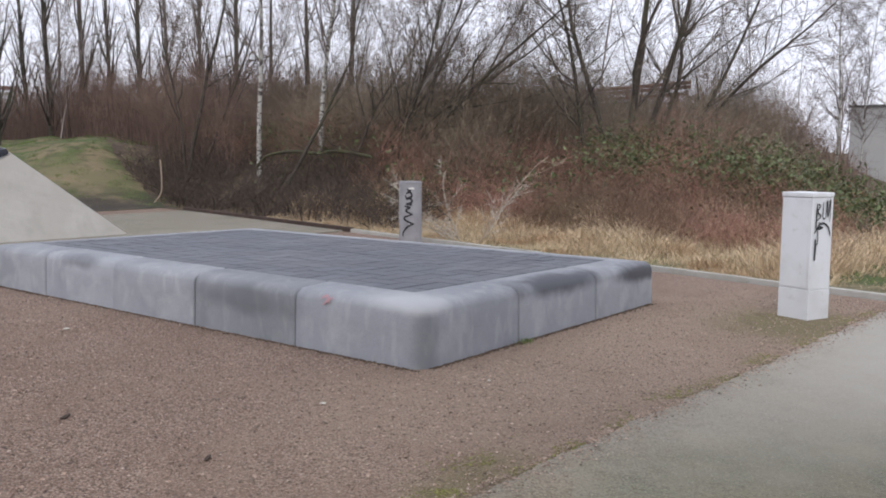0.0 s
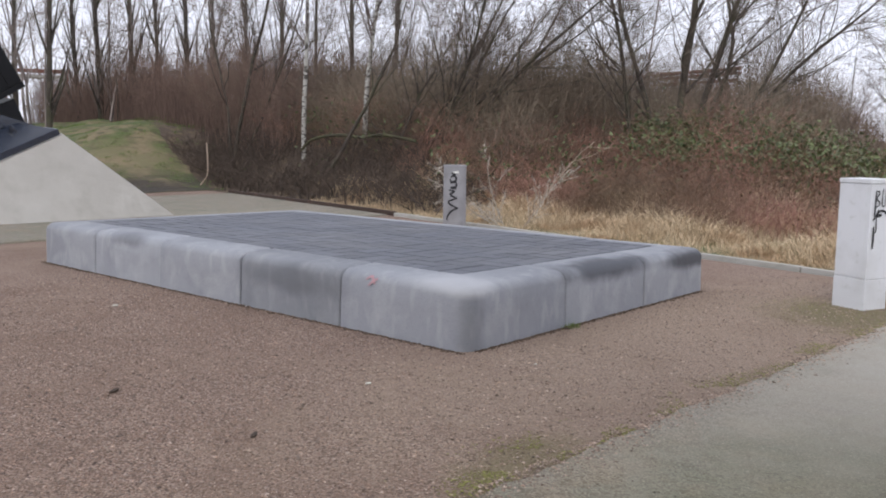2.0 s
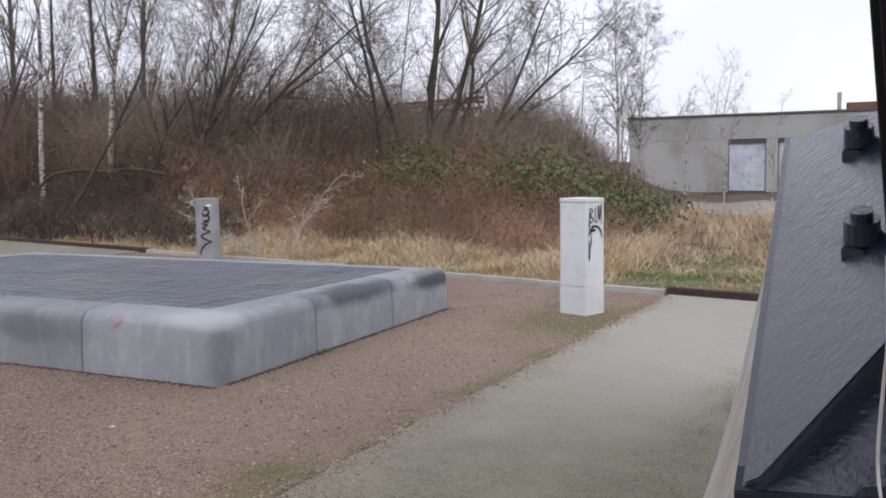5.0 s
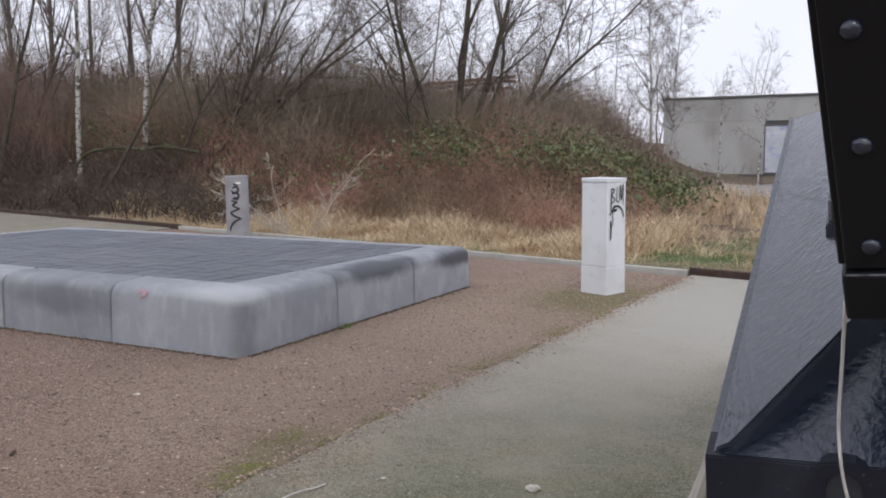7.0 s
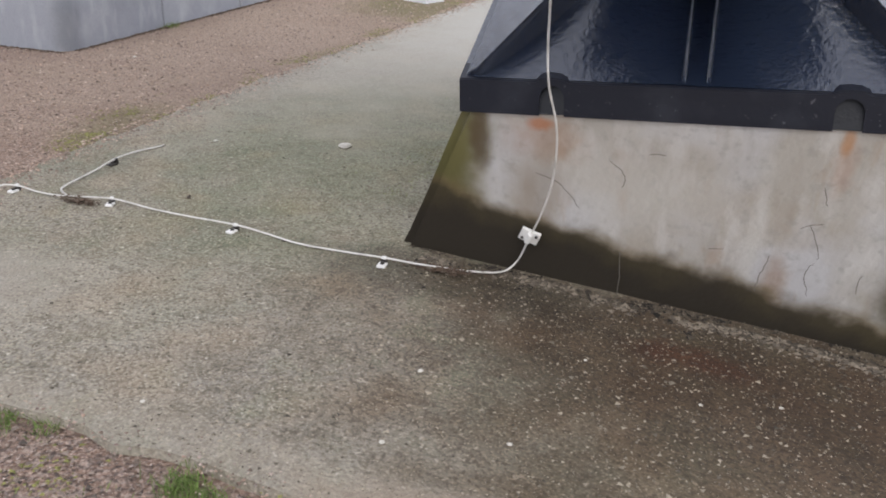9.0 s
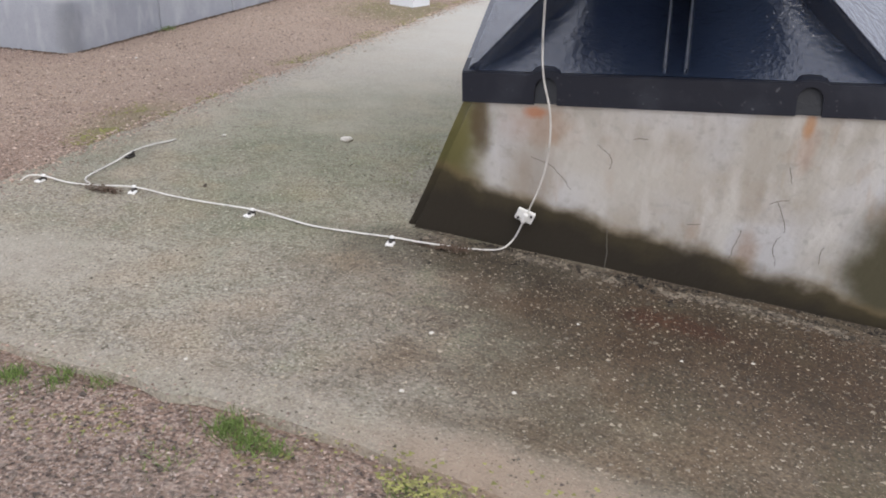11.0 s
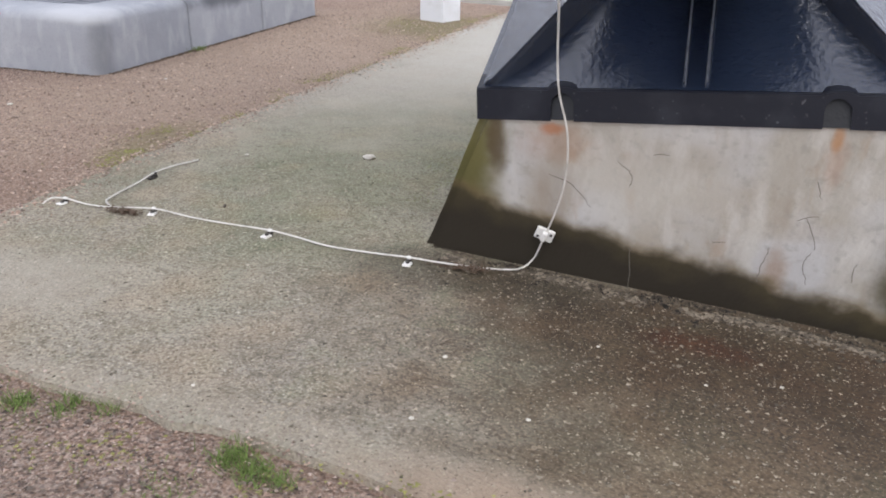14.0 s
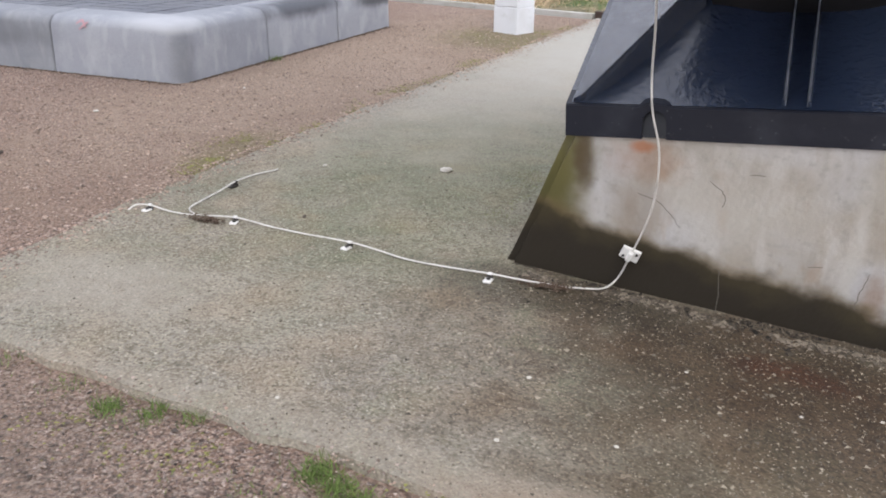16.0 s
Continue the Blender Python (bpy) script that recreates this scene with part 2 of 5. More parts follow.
WORN = mat("worn_grey_paint_edge", (0.11, 0.115, 0.13), 0.5, layers=(((0.03, 0.033, 0.04), 30, 4, 0.45, 0.6, 0.9),))
# Same black, darkened and dulled so the edge shows no ground reflection.
SHADEEDGE = mat("shaded_black_paint_edge", (0.009, 0.011, 0.018), 0.34, spec=0.35, layers=(((0.03, 0.034, 0.044), 5, 6, 0.52, 0.7, 0.6), ((0.11, 0.11, 0.12), 45, 4, 0.66, 0.72, 0.6)), bumps=(("noise", 9, 0.0025), ("noise", 60, 0.0007)))
# Same black, darkened for the leg's downward face and for recesses.
SHADEPAINT = mat("shaded_black_steel_paint", (0.008, 0.009, 0.0115), 0.36, spec=0.3, layers=(
    ((0.022, 0.022, 0.024), 3.1, 5, 0.5, 0.72, 0.7),), bumps=(("noise", 14, 0.004), ("noise", 110, 0.001)))
RUST = mat("rusty_steel", (0.20, 0.085, 0.07), 0.8, metal=0.2, layers=(((0.24, 0.13, 0.09), 4, 5, 0.45, 0.65, 0.8), ((0.06, 0.035, 0.03), 9, 5, 0.5, 0.7, 0.7)), bumps=(("noise", 30, 0.004),))
CABINET = mat("white_cabinet_plastic", (0.72, 0.735, 0.76), 0.55, layers=(
    ((0.50, 0.50, 0.49), 2.2, 5, 0.5, 0.75, 0.5), ((0.45, 0.46, 0.42), 12, 6, 0.6, 0.75, 0.4)), bumps=(("noise", 140, 0.0006),))
SPRAY = mat("black_spray_paint", (0.012, 0.012, 0.016), 0.45)
REDSPRAY = mat("red_spray_paint", (0.46, 0.27, 0.29), 0.7)
BOLLARD = mat("grey_concrete_pipe", (0.33, 0.33, 0.345), 0.8, layers=(((0.24, 0.24, 0.25), 5, 5, 0.45, 0.7, 0.7),), bumps=(("noise", 60, 0.002),))
KERB = mat("pale_kerb_concrete", (0.44, 0.43, 0.40), 0.9, layers=(((0.28, 0.27, 0.22), 3, 6, 0.45, 0.7, 0.7),), bumps=(("noise", 50, 0.004),), vary=0.08)
EDGING = mat("dark_rusted_edging", (0.05, 0.032, 0.024), 0.85, layers=(((0.11, 0.06, 0.04), 7, 5, 0.5, 0.7, 0.7),), bumps=(("noise", 40, 0.003),))
CABLE = mat("dirty_white_cable", (0.62, 0.60, 0.56), 0.5, layers=(((0.35, 0.33, 0.3), 14, 4, 0.5, 0.7, 0.7),))
CLIP = mat("white_plastic_clip", (0.74, 0.73, 0.70), 0.4)
SCREW = mat("dark_steel_screw", (0.06, 0.055, 0.05), 0.5, metal=0.7)
SOIL = mat("leaf_litter_soil", (0.085, 0.062, 0.045), 0.95, layers=(
    ((0.17, 0.125, 0.075), 2.2, 6, 0.45, 0.65, 0.8), ((0.05, 0.036, 0.028), 9, 6, 0.5, 0.7, 0.7)), bumps=(("noise", 9, 0.05), ("noise", 45, 0.012)))
TURF = mat("winter_turf", (0.075, 0.105, 0.028), 0.95, layers=(
    ((0.21, 0.165, 0.095), 0.6, 8, 0.47, 0.58, 0.9), ((0.05, 0.05, 0.02), 2.6, 8, 0.5, 0.64, 0.7), ((0.07, 0.065, 0.03), 7, 6, 0.5, 0.7, 0.7)), bumps=(("noise", 14, 0.03),), spots=(
    ((0.042, 0.033, 0.027), (-21.6, 9.4, 1.0), (2.6, 3.0, 2.5), 0.95, 1.2), ((0.23, 0.18, 0.105), (-25.6, 11.4, 1.8), (2.4, 2.0, 3.0), 0.6, 1.0)))
BARK = mat("brown_bark", (0.058, 0.049, 0.041), 0.95, layers=(((0.10, 0.085, 0.066), 3, 5, 0.45, 0.65, 0.8), ((0.09, 0.10, 0.05), 1.4, 4, 0.5, 0.7, 0.5)), bumps=(("noise", 22, 0.02),), vary=0.2)
TWIG = mat("grey_brown_twigs", (0.15, 0.12, 0.10), 0.9, island=0.45)
BIRCHBARK = mat("white_birch_bark", (0.46, 0.45, 0.42), 0.8, layers=(
    ((0.05, 0.045, 0.04), 6.0, 5, 0.50, 0.57, 0.95, (1, 1, 2.0)), ((0.30, 0.28, 0.25), 1.1, 4, 0.5, 0.7, 0.6)), bumps=(("noise", 25, 0.008),))
BIRCHTWIG = mat("purple_birch_twigs", (0.125, 0.098, 0.09), 0.9, island=0.4)
BRAMBLE = mat("red_brown_bramble_stems", (0.36, 0.20, 0.155), 0.9, island=0.5, layers=(((0.15, 0.115, 0.075), 0.28, 3, 0.45, 0.6, 0.85),))
BRUSH = mat("olive_brown_brushwood", (0.26, 0.215, 0.155), 0.9, island=0.5, layers=(((0.17, 0.13, 0.10), 0.3, 3, 0.45, 0.6, 0.8),))
FARWOOD = mat("distant_bare_twigs", (0.24, 0.20, 0.185), 0.95, island=0.3)
ROOTS = mat("dark_roots", (0.088, 0.066, 0.052), 0.95, island=0.6)
HEDGE = mat("brown_hedge_twigs", (0.185, 0.125, 0.10), 0.95, island=0.45)
SILVER = mat("silvery_bush_twigs", (0.46, 0.42, 0.36), 0.8, island=0.4)
IVY = mat("dark_bramble_leaves", (0.095, 0.12, 0.045), 0.5, island=0.5)
STRAW = mat("dry_straw_grass", (0.60, 0.475, 0.32), 0.9, island=0.4, layers=(((0.36, 0.21, 0.11), 0.9, 4, 0.45, 0.65, 0.7),))
GREENGRASS = mat("green_grass_blades", (0.125, 0.18, 0.045), 0.8, island=0.4)
MOSS = mat("yellow_green_moss", (0.21, 0.205, 0.065), 0.95, island=0.4)
PATHMOSS = mat("dark_green_moss", (0.17, 0.18, 0.085), 0.95, island=0.5)
PALESTEM = mat("pale_sapling_bark", (0.42, 0.33, 0.26), 0.85, island=0.3)
HALL = mat("grey_hall_concrete", (0.39, 0.395, 0.39), 0.9, layers=(
    ((0.27, 0.265, 0.25), 0.35, 5, 0.45, 0.65, 0.8, (1, 1, 0.4)), ((0.44, 0.43, 0.41), 0.9, 5, 0.5, 0.7, 0.5)), bumps=(("noise", 6, 0.01),), vary=0.05)
HALLDARK = mat("dark_roof_edge", (0.09, 0.088, 0.085), 0.8)
SHUTTER = mat("pale_graffiti_shutter", (0.50, 0.53, 0.60), 0.6, layers=(
    ((0.62, 0.62, 0.70), 1.3, 4, 0.45, 0.6, 0.8), ((0.30, 0.33, 0.62), 1.9, 3, 0.56, 0.62, 0.6), ((0.30, 0.5, 0.38), 1.5, 3, 0.6, 0.66, 0.5)))
YARD = mat("pale_asphalt_yard", (0.24, 0.225, 0.21), 0.9, layers=(((0.32, 0.3, 0.27), 0.5, 5, 0.45, 0.65, 0.7),), bumps=(("noise", 20, 0.01),))
LITTER = mat("pale_stone", (0.60, 0.57, 0.50), 0.8, layers=(((0.36, 0.33, 0.28), 60, 4, 0.45, 0.62, 0.7),))
DEADLEAF = mat("dead_brown_leaf", (0.05, 0.032, 0.02), 0.8)
DIRT = mat("dark_wet_dirt", (0.085, 0.055, 0.036), 0.85, layers=(((0.14, 0.12, 0.09), 30, 4, 0.5, 0.66, 0.8),), bumps=(("noise", 40, 0.01),))


# ---- mesh helpers ----
def part(name, bm, material, parent=None, label=""):
    me = bpy.data.meshes.new(name)
    bm.to_mesh(me)
    bm.free()
    me.materials.append(material)
    ob = new(name, me)
    ob.parent = parent
    if label:
        tagged(ob, label)
    return ob


def raw(name, verts, faces, material, parent=None, smooth=False):
    me = bpy.data.meshes.new(name)
    me.from_pydata([tuple(map(float, v)) for v in verts] if not isinstance(verts, np.ndarray) else verts.tolist(), [], faces if isinstance(faces, list) else faces.tolist())
    me.materials.append(material)
    if smooth:
        me.polygons.foreach_set("use_smooth", [True] * len(me.polygons))
    me.update()
    ob = new(name, me)
    ob.parent = parent
    return ob


def thing(name, label, category, group="", at=None):
    ob = new(name)
    if at is not None:
        ob.matrix_basis = at
    return tagged(ob, label, category, group)


def box_bm(x0, x1, y0, y1, z0, z1, bevel=0.0, seg=2, m=None):
    bm = bmesh.new()
    bmesh.ops.create_cube(bm, size=1)
    for v in bm.verts:
        v.co = Vector(((x0 + x1) / 2 + v.co.x * (x1 - x0), (y0 + y1) / 2 + v.co.y * (y1 - y0), (z0 + z1) / 2 + v.co.z * (z1 - z0)))
    if bevel:
        bmesh.ops.bevel(bm, geom=bm.edges[:], offset=bevel, segments=seg, affect="EDGES", profile=0.5)
    if m is not None:
        bm.transform(m)
    return bm


def cyl_bm(r0, r1, z0, z1, n=16, bevel=0.0, m=None):
    bm = bmesh.new()
    bmesh.ops.create_cone(bm, cap_ends=True, segments=n, radius1=r0, radius2=r1, depth=z1 - z0)
    bmesh.ops.translate(bm, verts=bm.verts, vec=(0, 0, (z0 + z1) / 2))
    if bevel:
        bmesh.ops.bevel(bm, geom=[e for e in bm.edges if abs(e.verts[0].co.z - e.verts[1].co.z) < 1e-6], offset=bevel, segments=2, affect="EDGES")
    if m is not None:
        bm.transform(m)
    return bm


def tubes(p0, p1, r0, r1, n=3):
    """Open tapered tubes between rows of points: vertices and faces."""
    p0, p1, r0, r1 = (np.asarray(a, float) for a in (p0, p1, r0, r1))
    ax = p1 - p0
    ax /= np.maximum(np.linalg.norm(ax, axis=1, keepdims=True), 1e-9)
    ref = np.where(np.abs(ax[:, 2:3]) > 0.9, np.array([[1.0, 0, 0]]), np.array([[0, 0, 1.0]]))
    u = np.cross(ax, ref)
    u /= np.linalg.norm(u, axis=1, keepdims=True)
    w = np.cross(ax, u)
    ang = np.arange(n) * 2 * np.pi / n
    ring = u[:, None] * np.cos(ang)[None, :, None] + w[:, None] * np.sin(ang)[None, :, None]
    v = np.concatenate((p0[:, None] + ring * r0[:, None, None], p1[:, None] + ring * r1[:, None, None]), 1).reshape(-1, 3)
    i = np.arange(n)
    f = np.stack((i, (i + 1) % n, n + (i + 1) % n, n + i), 1)
    f = (np.arange(len(p0))[:, None, None] * 2 * n + f[None]).reshape(-1, 4)
    return v, f


def stems(base, tip, sag, radius, segs=3, n=3):
    """Curved stems from base points to tip points, sagging sideways by the rows of sag."""
    q = [base + (tip - base) * s + sag * (4 * s * (1 - s)) for s in np.linspace(0, 1, segs + 1)]
    rr = [radius * (1 - 0.8 * s) for s in np.linspace(0, 1, segs + 1)]
    vs, fs, o = [], [], 0
    for a in range(segs):
        v, f = tubes(q[a], q[a + 1], rr[a], rr[a + 1], n)
        vs.append(v)
        fs.append(f + o)
        o += len(v)
    return np.concatenate(vs), np.concatenate(fs)


def blades(base, tip, width, rng):
    """Grass blades: a bent strip of two pieces each."""
    side = rng.normal(size=base.shape) * (1, 1, 0)
    side /= np.linalg.norm(side, axis=1, keepdims=True) + 1e-9
    mid = base * 0.45 + tip * 0.55
    mid[:, 2] += np.linalg.norm(tip - base, axis=1) * 0.12
    s = side * width[:, None]
    v = np.stack((base - s, base + s, mid - s * 0.7, mid + s * 0.7, tip), 1).reshape(-1, 3)
    k = np.arange(len(base)) * 5
    faces = [(a, a + 1, a + 3, a + 2) for a in k.tolist()] + [(a + 2, a + 3, a + 4) for a in k.tolist()]
    return v, faces


def leaf_cards(centre, size, rng):
    """Small folded leaves round the given points."""
    a = rng.normal(size=centre.shape)
    a /= np.linalg.norm(a, axis=1, keepdims=True)
    b = np.cross(a, rng.normal(size=centre.shape))
    b /= np.linalg.norm(b, axis=1, keepdims=True)
    c = np.cross(a, b)
    s = size[:, None]
    v = np.stack((centre - a * s, centre + b * s * 0.5 + c * s * 0.15, centre + a * s, centre - b * s * 0.5 + c * s * 0.15), 1).reshape(-1, 3)
    k = np.arange(len(centre)) * 4
    return v, np.concatenate((np.stack((k, k + 1, k + 2), 1), np.stack((k, k + 2, k + 3), 1)))


def smooth(a, b, t):
    s = np.clip((np.asarray(t, float) - a) / (b - a), 0, 1)
    return s * s * (3 - 2 * s)


# ---- ground ----
def kerb_y(x):
    return 6.83 - 0.225 * x


def terrain(x, y):
    """Height of the ground: level court, a bank of brush behind the kerb, a dip before the plinth."""
    x, y = np.asarray(x, float), np.asarray(y, float)
    d = (y - kerb_y(x)) * 0.976
    east = 1 - smooth(-5.0, 1.0, x + 0.22 * (y - 15))
    near = smooth(-7, -13, x)
    d0, d1 = 3.2 - 2.7 * near, 8.0 - 4.0 * near
    k = np.clip((d - d0) / (d1 - d0), 0, 1)
    bank = (1.3 + 0.4 * near) * k * k * (3 - 2 * k) * east + 0.8 * smooth(9, 20, d) * east
    west = 2.45 * smooth(-20.5, -31, x) * smooth(-9, 2, d)
    west = west + 0.07 * west * np.sin(1.1 * x + 0.4 * y) * np.sin(0.8 * y + 0.5)
    bank = np.maximum(bank, west)
    lumps = 0.10 * np.sin(x * 1.3 + 0.7 * y) * np.sin(y * 0.9 - 0.4 * x) * smooth(2, 6, d)
    dip = -0.09 * np.maximum(0, x - 4.1) * smooth(0.5, -2.0, y) * (1 - smooth(7, 12, x) * 0.6)
    return bank + lumps + dip


def sheet(name, xs, ys, material, lift=0.0, keep=None, thick=0.0):
    gx, gy = np.meshgrid(xs, ys, indexing="ij")
    gz = terrain(gx, gy) + lift
    v = np.stack((gx, gy, gz), -1).reshape(-1, 3)
    ny = len(ys)
    i, j = np.meshgrid(np.arange(len(xs) - 1), np.arange(ny - 1), indexing="ij")
    f = np.stack((i * ny + j, (i + 1) * ny + j, (i + 1) * ny + j + 1, i * ny + j + 1), -1).reshape(-1, 4)
    return raw(name, v, f, material, smooth=True)


xs = np.concatenate((np.linspace(-400, -42, 14), np.linspace(-40, 16, 113), np.linspace(20, 300, 12)))
ys = np.concatenate((np.linspace(-200, -14, 10), np.linspace(-12, 40, 105), np.linspace(45, 500, 14)))
ground = sheet("ground", xs, ys, SOIL, -0.05)
tagged(ground, "brown soil with leaf litter under brush and grass", "ground", kind="structure")

# gravel court, in front of the kerb
def strip(name, edge_a, edge_b, material, lift, steps=60, across=16, wobble=0.0, skirt=0.06):
    """A sheet between two edges, given as functions of s from 0 to 1, lying on the ground."""
    rng = np.random.default_rng(5)
    s = np.concatenate(([0, 0.0012], np.linspace(0, 1, steps)[1:-1], [0.9988, 1]))
    w = np.concatenate(([0, 0.0015], np.linspace(0, 1, across)[1:-1], [0.9985, 1]))
    steps, across = steps + 2, across + 2
    a, b = np.array([edge_a(k) for k in s]), np.array([edge_b(k) for k in s])
    na, nb, nw = rng.normal(size=a.shape) * wobble, rng.normal(size=b.shape) * wobble, rng.normal(size=across) * wobble
    for q in (na, nb, nw):
        q[0], q[-1] = q[1], q[-2]
    a, b = a + na, b + nb
    p = a[:, None] * (1 - w[None, :, None]) + b[:, None] * w[None, :, None]
    p[:2, :, 1] += nw
    z = terrain(p[..., 0], p[..., 1]) + lift
    z[0, :] -= skirt
    z[-1, :] -= skirt
    z[:, 0] -= skirt
    z[:, -1] -= skirt
    v = np.concatenate((p, z[..., None]), -1).reshape(-1, 3)
    i, j = np.meshgrid(np.arange(steps - 1), np.arange(across - 1), indexing="ij")
    f = np.stack((i * across + j, (i + 1) * across + j, (i + 1) * across + j + 1, i * across + j + 1), -1).reshape(-1, 4)
    return raw(name, v, f, material)


court = strip("gravel_court", lambda s: (-30 + 46 * s, -14), lambda s: (-30 + 46 * s, kerb_y(-30 + 46 * s) - 0.05), GRAVEL, 0.0, 93, 50)
tagged(court, "red-brown fine gravel court round the platform", "gravel", kind="structure")


def slab_left(s):
    y = -4.25 + s * (kerb_y(2.3) - 0.12 + 4.25)
    return (1.86 + 0.012 * math.sin(7 * y) + 0.058 * max(0, y + 2.0), y)


def slab_right(s):
    x = 9.8
    return (x, -4.85 + s * (kerb_y(x) - 0.12 + 4.85))


path_slab = strip("concrete_path", slab_left, slab_right, SLAB, 0.03, 120, 60, wobble=0.012)
tagged(path_slab, "worn grey-green concrete apron path under the steel leg", "path", kind="structure")
far_slab = strip("concrete_path_far", lambda s: (-18.5, -3.5 + s * (kerb_y(-18.5) - 0.12 + 3.5)), lambda s: (-9.7, -3.5 + s * (kerb_y(-9.7) - 0.12 + 3.5)), SLAB, 0.03, 60, 30, wobble=0.012)
tagged(far_slab, "pale concrete apron path under the far leg", "path", kind="structure")
yard = strip("yard", lambda s: (-1 + 50 * s, 27), lambda s: (-3 + 50 * s, 37), YARD, 0.02, 30, 10)
tagged(yard, "pale asphalt yard before the hall", "yard", kind="structure")
turf = strip("turf_slope", lambda s: (-62 + 42.5 * s, -8 + 10 * s), lambda s: (-62 + 41.5 * s, kerb_y(-62 + 41.5 * s) + 4.5 - 4.3 * s), TURF, 0.02, 70, 40, wobble=0.07)
tagged(turf, "green winter turf on a low slope", "grass", kind="structure")
meadow = strip("meadow_floor", lambda s: (-10 + 34 * s, kerb_y(-10 + 34 * s) + 0.1), lambda s: (-10 + 34 * s, kerb_y(-10 + 34 * s) + 3.6 + 24 * smooth(0.32, 0.55, s)), TURF, 0.02, 80, 30)
tagged(meadow, "matted yellow winter grass behind the kerb", "grass", kind="structure")


# ---- kerb ----
def kerb_run(name, x0, x1, material, label, piece, height, width):
    ob = tagged(new(name), label, "kerb", kind="structure")
    ang = math.degrees(math.atan(-0.225))
    L = (x1 - x0) / math.cos(radians(ang))
    n = max(1, round(L / piece))
    step = L / n
    me = None
    for k in range(n):
        if me is None:
            first = part("kerb_stone", box_bm(0.004, step - 0.004, 0, width, -0.15, height, 0.008, 2), material, ob)
            me = first.data
            piece_ob = first
        else:
            piece_ob = new("kerb_stone", me)
            piece_ob.parent = ob
        c = x0 + (x1 - x0) * k / n
        piece_ob.matrix_basis = pose(c, kerb_y(c), random.uniform(-0.006, 0.006), 0, 0, ang + random.uniform(-0.25, 0.25))
    return ob


kerb_run("kerb_pale", -9.6, 2.25, KERB, "pale concrete kerb between gravel and dry grass", 1.0, 0.065, 0.09)
kerb_run("kerb_dark_near", 2.27, 9.6, EDGING, "dark rusted edging at the end of the path", 2.4, 0.11, 0.10)
kerb_run("kerb_dark_far", -19.0, -9.62, EDGING, "dark rusted edging at the end of the far path", 2.4, 0.09, 0.12)


# ---- platform of rounded concrete blocks ----
PX0, PX1, PY0, PY1, PH = -7.45, 0.0, 0.0, 4.42, 0.555
RIM = 0.43
platform = thing("platform", "low platform of rounded grey concrete blocks paved with slate-grey tiles", "platform", at=pose(0, 0, 0, -0.55, 0, 0))


def block_profile():
    """Cross-section of a rim block, from the foot outside over the rounded shoulder to the foot inside."""
    pts = [(0.0, -0.12), (0.006, 0.0), (0.012, 0.30)]
    r = 0.115
    for k in range(1, 7):
        a = radians(180 - 15 * k)
        pts.append((0.012 + r + r * math.cos(a), PH - 0.02 - r + r * math.sin(a)))
    pts += [(RIM - 0.01, PH), (RIM, PH - 0.012), (RIM, -0.12)]
    return pts


def sweep(sections):
    bm = bmesh.new()
    rings = [[bm.verts.new(p) for p in s] for s in sections]
    n = len(rings[0])
    for a, b in zip(rings, rings[1:]):
        for i in range(n):
            bm.faces.new((a[i], a[(i + 1) % n], b[(i + 1) % n], b[i]))
    bm.faces.new(rings[0])
    bm.faces.new(rings[-1][::-1])
    bmesh.ops.recalc_face_normals(bm, faces=bm.faces)
    for f in bm.faces:
        f.smooth = len(f.verts) == 4
    return bm


def straight_block(L):
    sec = []
    for s, inset in ((0.0, 0.02), (0.006, 0.008), (0.018, 0.0), (L / 2, 0.0), (L - 0.018, 0.0), (L - 0.006, 0.008), (L, 0.02)):
        sec.append([(s, d + inset * (d < 0.2) if z > -0.1 else d, z - inset * (z > 0.3)) for d, z in block_profile()])
    return sweep(sec)


def corner_block(L1, L2):
    """An L-shaped rim block with a rounded corner: along x for L1, then along y for L2; the outer corner is at the origin."""
    R = 0.17
    sec = []
    prof = block_profile()
    for s, inset in ((-L1, 0.02), (-L1 + 0.006, 0.008), (-L1 + 0.018, 0.0), (-L1 / 2, 0.0)):
        sec.append([(s, d + inset * (d < 0.2), z - inset * (z > 0.3)) for d, z in prof])
    for k in range(9):
        a = radians(-90 + 90 * k / 8)
        ring = []
        for d, z in prof:
            if d <= R:
                ring.append((-R + (R - d) * math.cos(a), R + (R - d) * math.sin(a), z))
            else:
                ring.append((-d, d, z) if d > R + 0.001 else (-R, R, z))
        sec.append(ring)
    for s, inset in ((L2 / 2, 0.0), (L2 - 0.018, 0.0), (L2 - 0.006, 0.008), (L2, 0.02)):
        sec.append([(-d - inset * (d < 0.2), s, z - inset * (z > 0.3)) for d, z in prof])
    return sweep(sec)


